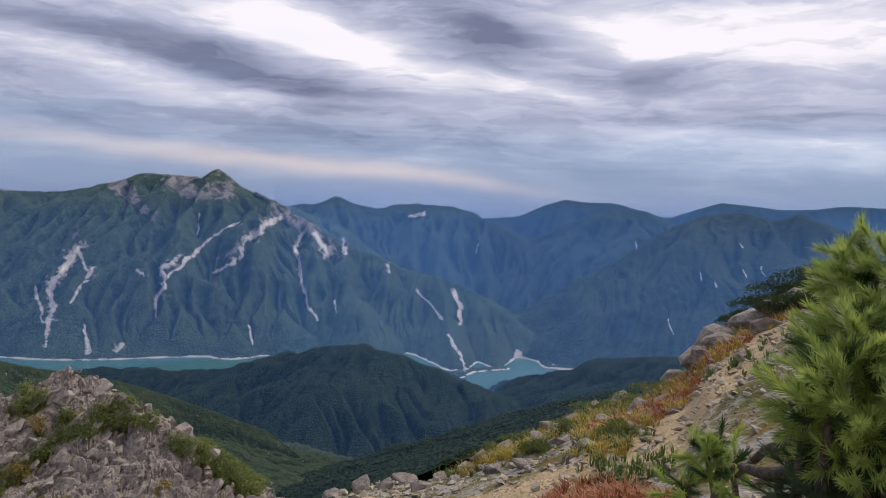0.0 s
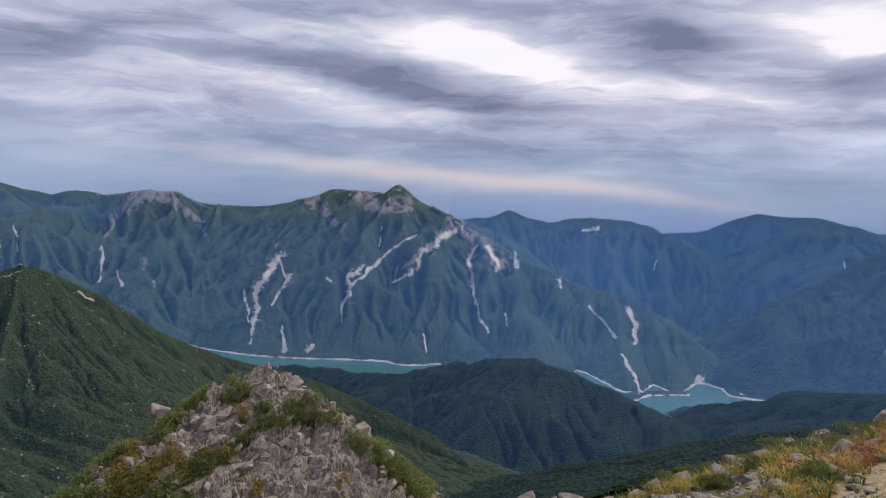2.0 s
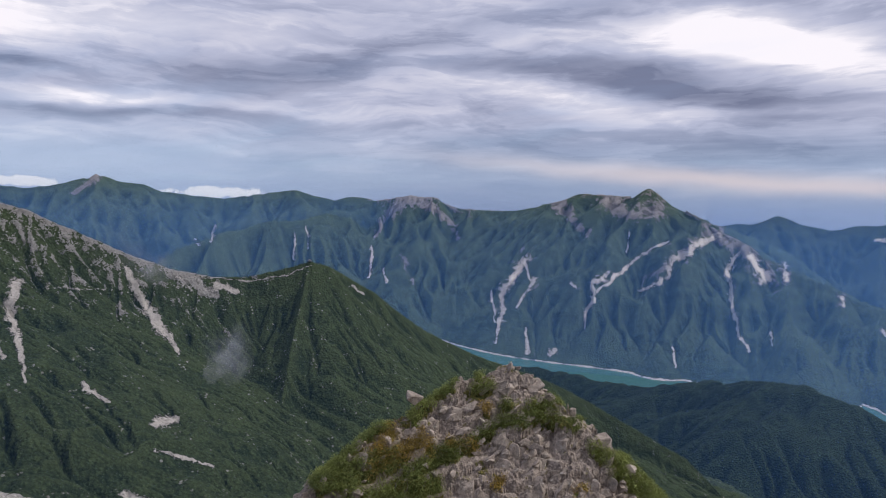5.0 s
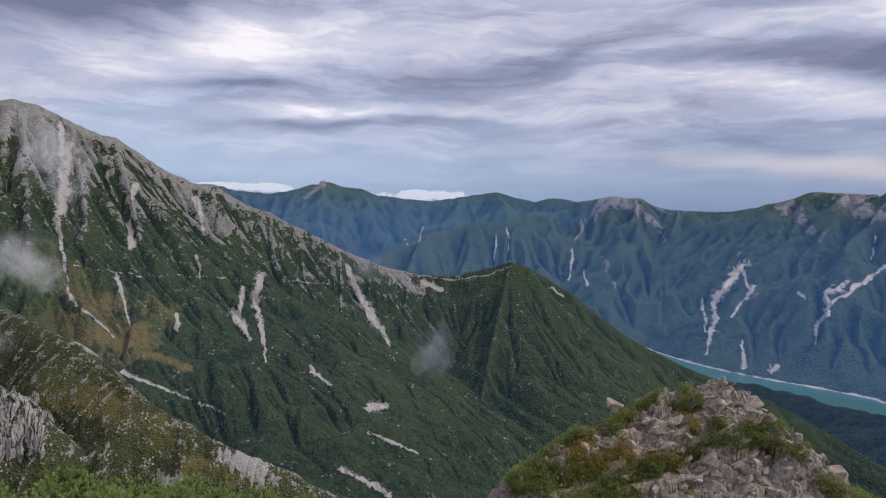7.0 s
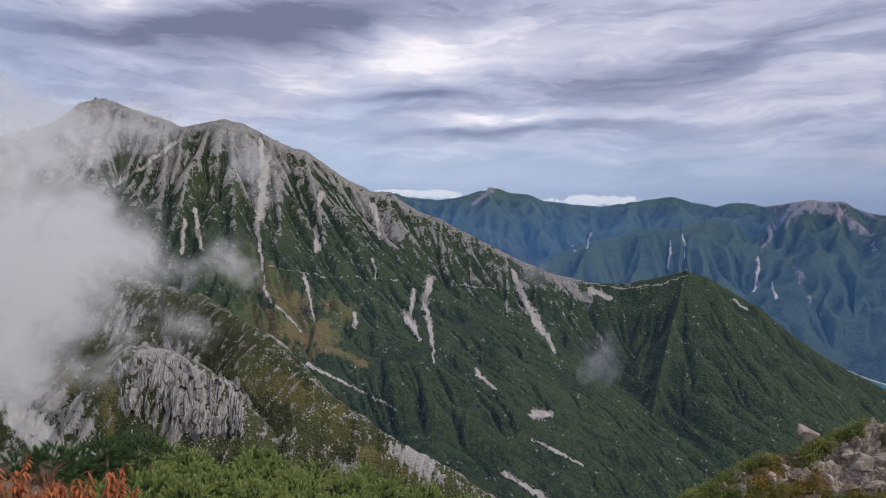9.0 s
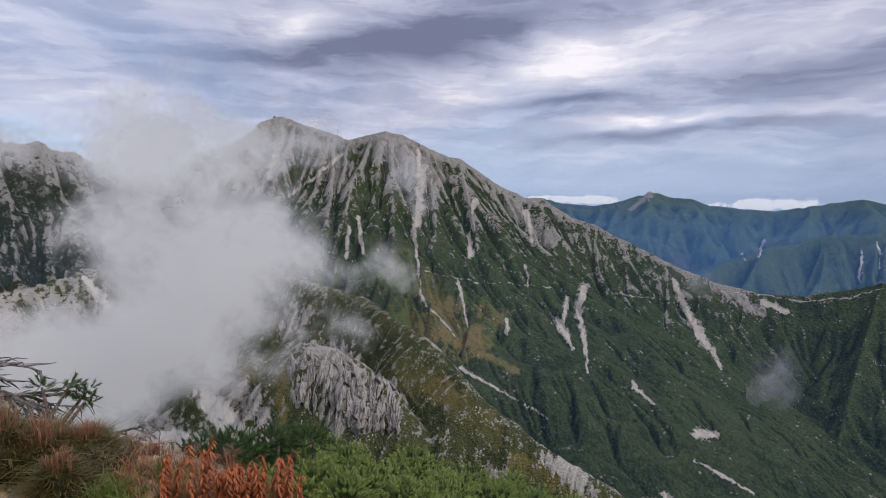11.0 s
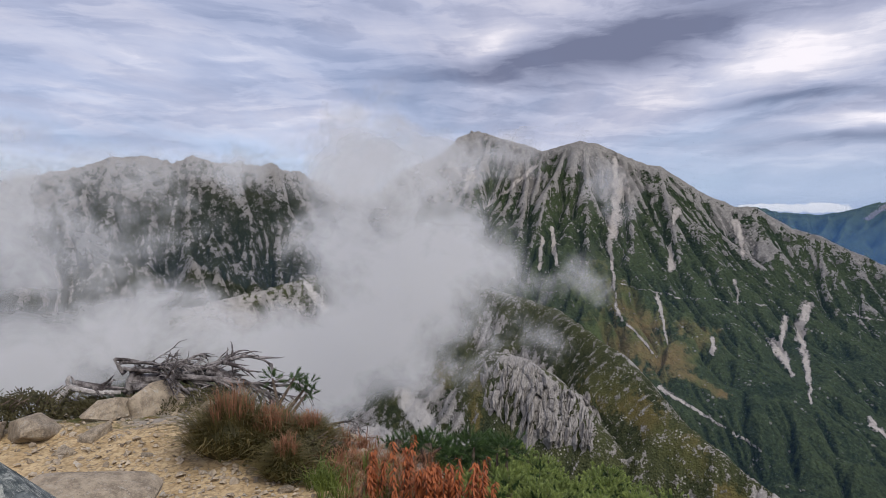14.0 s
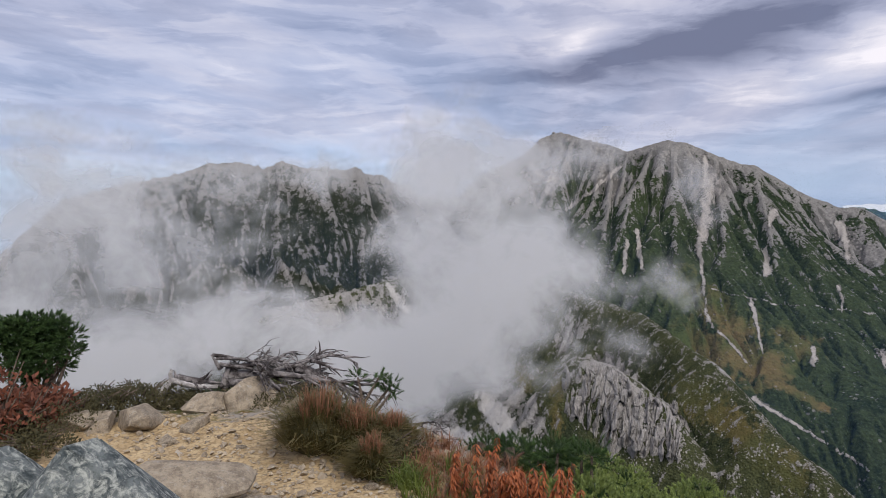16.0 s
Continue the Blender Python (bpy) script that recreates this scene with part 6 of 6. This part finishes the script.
def jointed(x, y, z, seed):
    """Relief of jointed bedrock: leaning blocks, each a tilted facet of its own, parted by clefts."""
    r = np.random.default_rng(seed)
    u, v = -x * 0.86 + y * 0.3 + 0.35 * rough(x * 0.7, y * 0.7, 2, seed), z * 1.25 + 0.35 * rough(x * 0.7 + 9, y * 0.7, 2, seed + 1)
    u, v = (0.72 * u + 0.69 * v) * 1.75, 0.69 * u - 0.72 * v
    n = 1500
    su, sv = r.uniform(u.min(), u.max(), n), r.uniform(v.min(), v.max(), n)
    lift, tu, tv = r.normal(0, 0.10, n), r.normal(0, 0.24, n), r.normal(0, 0.24, n)
    out = np.zeros(u.shape)
    for i in range(u.shape[0]):
        d = np.hypot(u[i][:, None] - su[None, :], v[i][:, None] - sv[None, :])
        two = np.argpartition(d, 1, axis=1)[:, :2]
        near = np.take_along_axis(d, two, 1)
        k = np.where(near[:, 0] <= near[:, 1], two[:, 0], two[:, 1])
        gap = np.abs(near[:, 0] - near[:, 1])
        out[i] = lift[k] + tu[k] * (u[i] - su[k]) + tv[k] * (v[i] - sv[k]) - 0.22 * np.exp(-gap / 0.09)
    return np.clip(out, -0.32, 0.32)


KNOB_GREEN = [
    (1.3, 1.5, (47.5, -24.3), (41.5, -22.6)), (1.2, 1.2, (45.0, -26.0), (37.5, -24.6)),
    (0.66, 0.66, (33.5, -20.5), (31.6, -19.2), (28.3, -18.4), (24.6, -18.9)),
    (0.76, 0.76, (28.3, -17.6), (25.4, -16.7)),
    (1.12, 1.12, (20.9, -21.5), (16.2, -24.5)),
    (0.71, 0.71, (39.3, -19.0), (37.4, -16.8), (36.0, -16.2)),
    (0.81, 0.81, (46.3, -22.7), (43.8, -20.7), (42.0, -19.4)),
    (0.81, 0.81, (39.7, -23.6), (37.3, -22.5), (34.5, -21.2)),
    (0.56, 0.56, (29.1, -14.2), (28.8, -14.4)),
    (0.46, 0.46, (33.6, -15.3), (33.4, -15.4)),
    (0.56, 0.56, (31.1, -17.6), (30.9, -17.7)),
    (0.61, 0.61, (33.9, -16.4), (32.5, -16.0)),
    (0.71, 0.71, (22.7, -20.6), (21.2, -21.3))]
KNOB_YELLOW = [
    (0.9, 0.7, (43.0, -23.4), (39.5, -21.6)),
    (0.66, 0.66, (32.8, -18.0), (32.7, -18.1)),
    (0.92, 0.92, (38.5, -20.9), (38.1, -21.8)),
    (0.81, 0.81, (42.4, -21.8), (41.6, -20.6)),
    (0.56, 0.56, (36.0, -21.3), (34.0, -21.2)),
    (0.61, 0.61, (30.3, -13.7), (29.5, -13.9)),
    (0.51, 0.51, (31.3, -24.3), (31.0, -23.8)),
    (0.61, 0.61, (24.2, -24.5), (23.7, -24.0))]
kb, kd = np.meshgrid(np.linspace(7, 53, 460), np.linspace(14, 31, 260))
kx, ky = -kd * np.sin(np.radians(kb)), kd * np.cos(np.radians(kb))
knob = thing("rock_outcrop", sight(30, 25, -22), "craggy brown-grey rock knob with mats of green shrub", "rock")
kz = knob_height(kx, ky)
krise = np.degrees(np.arctan2(kz - EYE, kd))
base = sheet("bedrock", kx, ky, kz + jointed(kx, ky, kz, 93), KNOB_BASE, [("turf", np.clip(line_field(kb, krise, KNOB_GREEN + KNOB_YELLOW), 0, 1))])
base.data.transform(Matrix.Translation(-knob.location))
base.data.shade_flat()
base.parent = knob
r = random.Random(77)
KNOB_ROCKS = [stone_mesh(r, "rock", OUTCROP_ROCK, (1, r.uniform(0.45, 0.7), r.uniform(0.3, 0.5)), 11, 0.03) for _ in range(14)]
placed = 0
while placed < 280:
    b, d = r.uniform(15, 48), r.uniform(20, 26)
    x, y, _ = sight(b, d, 0)
    z = float(knob_height(np.array(x), np.array(y)))
    if math.degrees(math.atan2(z - EYE, d)) < -27:
        continue
    grown = float(line_field(np.array([b]), np.array([math.degrees(math.atan2(z - EYE, d))]), KNOB_GREEN)[0])
    if grown > 0.3 and r.random() < 0.85:
        continue
    placed += 1
    k = 0.24 + 0.62 * r.random() ** 1.8
    ob = part("rock", r.choice(KNOB_ROCKS), knob)
    ob.matrix_local = Matrix.LocRotScale(Vector((x, y, z - 0.40 * k)) - knob.location, Euler((radians(35) + r.gauss(0, 0.35), radians(-38) + r.gauss(0, 0.3), radians(28) + r.gauss(0, 0.4))), Vector((k, k, k * 1.1)))
rubble = Pile()
small = [hull(r, (1, 0.6, 0.45), 9) for _ in range(8)]
for _ in range(320):
    b, d = r.uniform(15, 48), r.uniform(20, 26)
    x, y, _ = sight(b, d, 0)
    z = float(knob_height(np.array(x), np.array(y)))
    k = r.uniform(0.08, 0.3)
    m = Euler((radians(35) + r.gauss(0, 0.5), radians(-38) + r.gauss(0, 0.4), radians(28) + r.gauss(0, 0.6))).to_matrix()
    pts, faces = r.choice(small)
    rubble.add([m @ (Vector(q) * k) + Vector((x, y, z + k * 0.2)) - knob.location for q in pts], faces)
tagged(part("rubble", rubble.mesh("rubble", OUTCROP_ROCK), knob, "small broken rock in the clefts"), kind="stuff")
cb, cd = np.array([r.uniform(12, 50) for _ in range(64000)]), np.array([r.uniform(19.5, 26.5) for _ in range(64000)])
cx, cy = -cd * np.sin(np.radians(cb)), cd * np.cos(np.radians(cb))
cz = knob_height(cx, cy)
rise = np.degrees(np.arctan2(cz - EYE, cd))
for tone, lines, mat, label in (("green", KNOB_GREEN, MAT_SHRUB, "low green shrub mats"), ("yellow", KNOB_YELLOW, MAT_YELLOW, "yellowing grass and shrub mats")):
    pile = Pile()
    field = line_field(cb, rise, lines) + 0.35 * rough(cx * 1.1, cy * 1.1, 3, 96 + len(lines))
    for i in np.nonzero(field > 0.28)[0]:
        p = Vector((cx[i], cy[i], cz[i] + r.uniform(0.0, 0.26))) - knob.location
        along = Vector((r.gauss(0, 0.7), r.gauss(0, 0.7), r.uniform(0.2, 1))).normalized()
        for _ in range(6):
            q = p + Vector((r.gauss(0, 0.09), r.gauss(0, 0.09), r.gauss(0, 0.05)))
            leaf(pile, q, (along + Vector((r.gauss(0, 0.5), r.gauss(0, 0.5), r.gauss(0, 0.4)))).normalized(), along.orthogonal().normalized(), 0.07 * r.uniform(0.6, 1.3), 0.020)
    part("shrub_mat", pile.mesh("shrub_mat", mat), knob, label)
stand = part("rock", r.choice(KNOB_ROCKS), knob, "pale standing block")
stand.matrix_local = Matrix.LocRotScale(Vector(sight(39.4, 23.6, -17.2)) - knob.location, Euler((0.2, 0.5, 0.3)), Vector((0.5, 0.6, 0.7)))


# ---- the grey cliff on the spur: leaning pillars of rock ----
def cliff_face():
    """The cliff: a face of fluted, cracked rock standing out from the spur."""
    b = np.linspace(87.0, 98.2, 200)
    v = np.linspace(0, 1, 130)
    bb, vv = np.meshgrid(b, v)
    top = np.interp(b, [85.8, 87.2, 88.5, 89.5, 91, 92.5, 93.7, 95.5, 98.2], [-18.5, -16.6, -15.4, -15.0, -14.4, -12.8, -12.2, -12.6, -13.6])
    foot = np.interp(b, [85.8, 88, 91, 95, 98.2], [-19.6, -21.0, -21.2, -20.4, -17.5])
    top = top + 0.9 * rough(b * 1.6, b * 0, 4, 610) - 1.6 * np.exp(-((b - 91.6) / 0.35) ** 2)
    foot = foot + 0.6 * rough(b * 0.9 + 30, b * 0, 4, 611)
    rise = foot[None, :] + (top - foot)[None, :] * vv
    d = np.linspace(150, 480, 400)
    gx, gd = np.meshgrid(b, d)
    z, _, _ = ridge_heights(-gd * np.sin(np.radians(gx)), gd * np.cos(np.radians(gx)), SPUR_RIDGES, concave(45, 40, 0.62, 9.0), 22, 8, 71)
    seen = np.maximum.accumulate(np.degrees(np.arctan2(z - EYE, gd)), axis=0)
    away = np.stack([np.interp(rise[:, k], seen[:, k] + np.arange(400) * 1e-7, d) for k in range(len(b))], axis=1)
    edge = np.minimum(1, 4.0 * np.minimum(vv, 1.15 - vv)) * np.minimum(1, np.minimum(bb - 87.0, 98.2 - bb) / 0.9)
    lean = bb + 0.10 * (rise + 17) + 0.25 * rough(bb * 1.2, rise * 0.8, 3, 601)
    pick = np.random.default_rng(620)
    su, sv = pick.uniform(86, 99, 520), pick.uniform(-24, -10, 520)
    lift, tu, tv = pick.normal(0, 1.5, 520), pick.normal(0, 2.4, 520), pick.normal(0, 0.4, 520)
    blocks = np.zeros(bb.shape)
    for k in range(len(v)):
        du, dv = lean[k][:, None] - su[None, :], (rise[k][:, None] - sv[None, :]) * 0.24
        gap = np.hypot(du, dv)
        two = np.partition(gap, 1, axis=1)
        c = gap.argmin(1)
        blocks[k] = lift[c] + tu[c] * (lean[k] - su[c]) + tv[c] * (rise[k] - sv[c]) - 1.1 * np.exp(-(two[:, 1] - two[:, 0]) / 0.05)
    blocks = np.clip(blocks, -4, 4) + 0.9 * rough(lean * 3.4, rise * 0.9, 3, 603, 0.6, True)
    away = away + 2.5 - edge * (4.5 + blocks * np.clip(vv * 3, 0.3, 1))
    x, y = -away * np.sin(np.radians(bb)), away * np.cos(np.radians(bb))
    ob = sheet("rock_cliff", x, y, EYE + away * np.tan(np.radians(rise)), CLIFF_ROCK)
    ob.data.shade_flat()
    return tagged(ob, "pale grey fluted cliff standing out from the spur", "cliff")


cliff_face()

# rocks that crown the summit and the shoulder of the green ridge
r = random.Random(9)
TOR = [stone_mesh(r, "tor", CLIFF_ROCK, (1, 0.8, 0.8), 12, 0.04) for _ in range(4)]
for b, d, e, k, label in [(98.7, 955, 7.4, 4.0, "grey rock tor on the bare summit"), (98.1, 953, 7.4, 4.6, "grey rock tor on the bare summit"), (97.5, 946, 7.15, 4.0, "grey rock tor on the bare summit"),
                          (49.1, 899, -5.3, 4.0, "small rocky knob on the ridge shoulder"), (49.25, 898, -5.3, 2.6, "small rocky knob on the ridge shoulder")]:
    ob = new("tor", r.choice(TOR))
    ob.matrix_world = Matrix.LocRotScale(Vector(sight(b, d, e)), Euler((r.gauss(0, 0.3), r.gauss(0, 0.3), r.uniform(0, 6))), Vector((k, k, k * 0.9)))
    tagged(ob, label, "rock")

# creeping shrubs along the stony ridge
for i, (b, d, rx, rz) in enumerate([(-26.2, 13.6, 0.7, 0.3), (-27.8, 13.8, 0.8, 0.35), (-29.4, 14.2, 0.9, 0.4), (-31, 14.6, 0.9, 0.45), (-32.6, 15, 1.0, 0.5), (-34.4, 15.4, 1.0, 0.5), (-28.6, 12.6, 0.6, 0.3), (-30.6, 12.4, 0.7, 0.3)]):
    shrub("creeping_shrub", b, d, rx, rz, 2600, 0.06, SHRUB_DARK, "dark green creeping shrub on the ridge", 500 + i)
for i, (b, d, rx, rz) in enumerate([(-8.0, 10.0, 0.4, 0.22), (-14.6, 10.6, 0.5, 0.2), (-12.4, 9.6, 0.35, 0.16), (-17.6, 11.4, 0.5, 0.2), (-5.4, 9.4, 0.35, 0.18), (-16.4, 8.0, 0.35, 0.18), (-9.2, 8.6, 0.25, 0.12), (-19.5, 12.0, 0.5, 0.2)]):
    shrub("creeping_shrub", b, d, rx, rz, 1300, 0.045, MAT_SHRUB, "low green shrub between the stones", 520 + i)
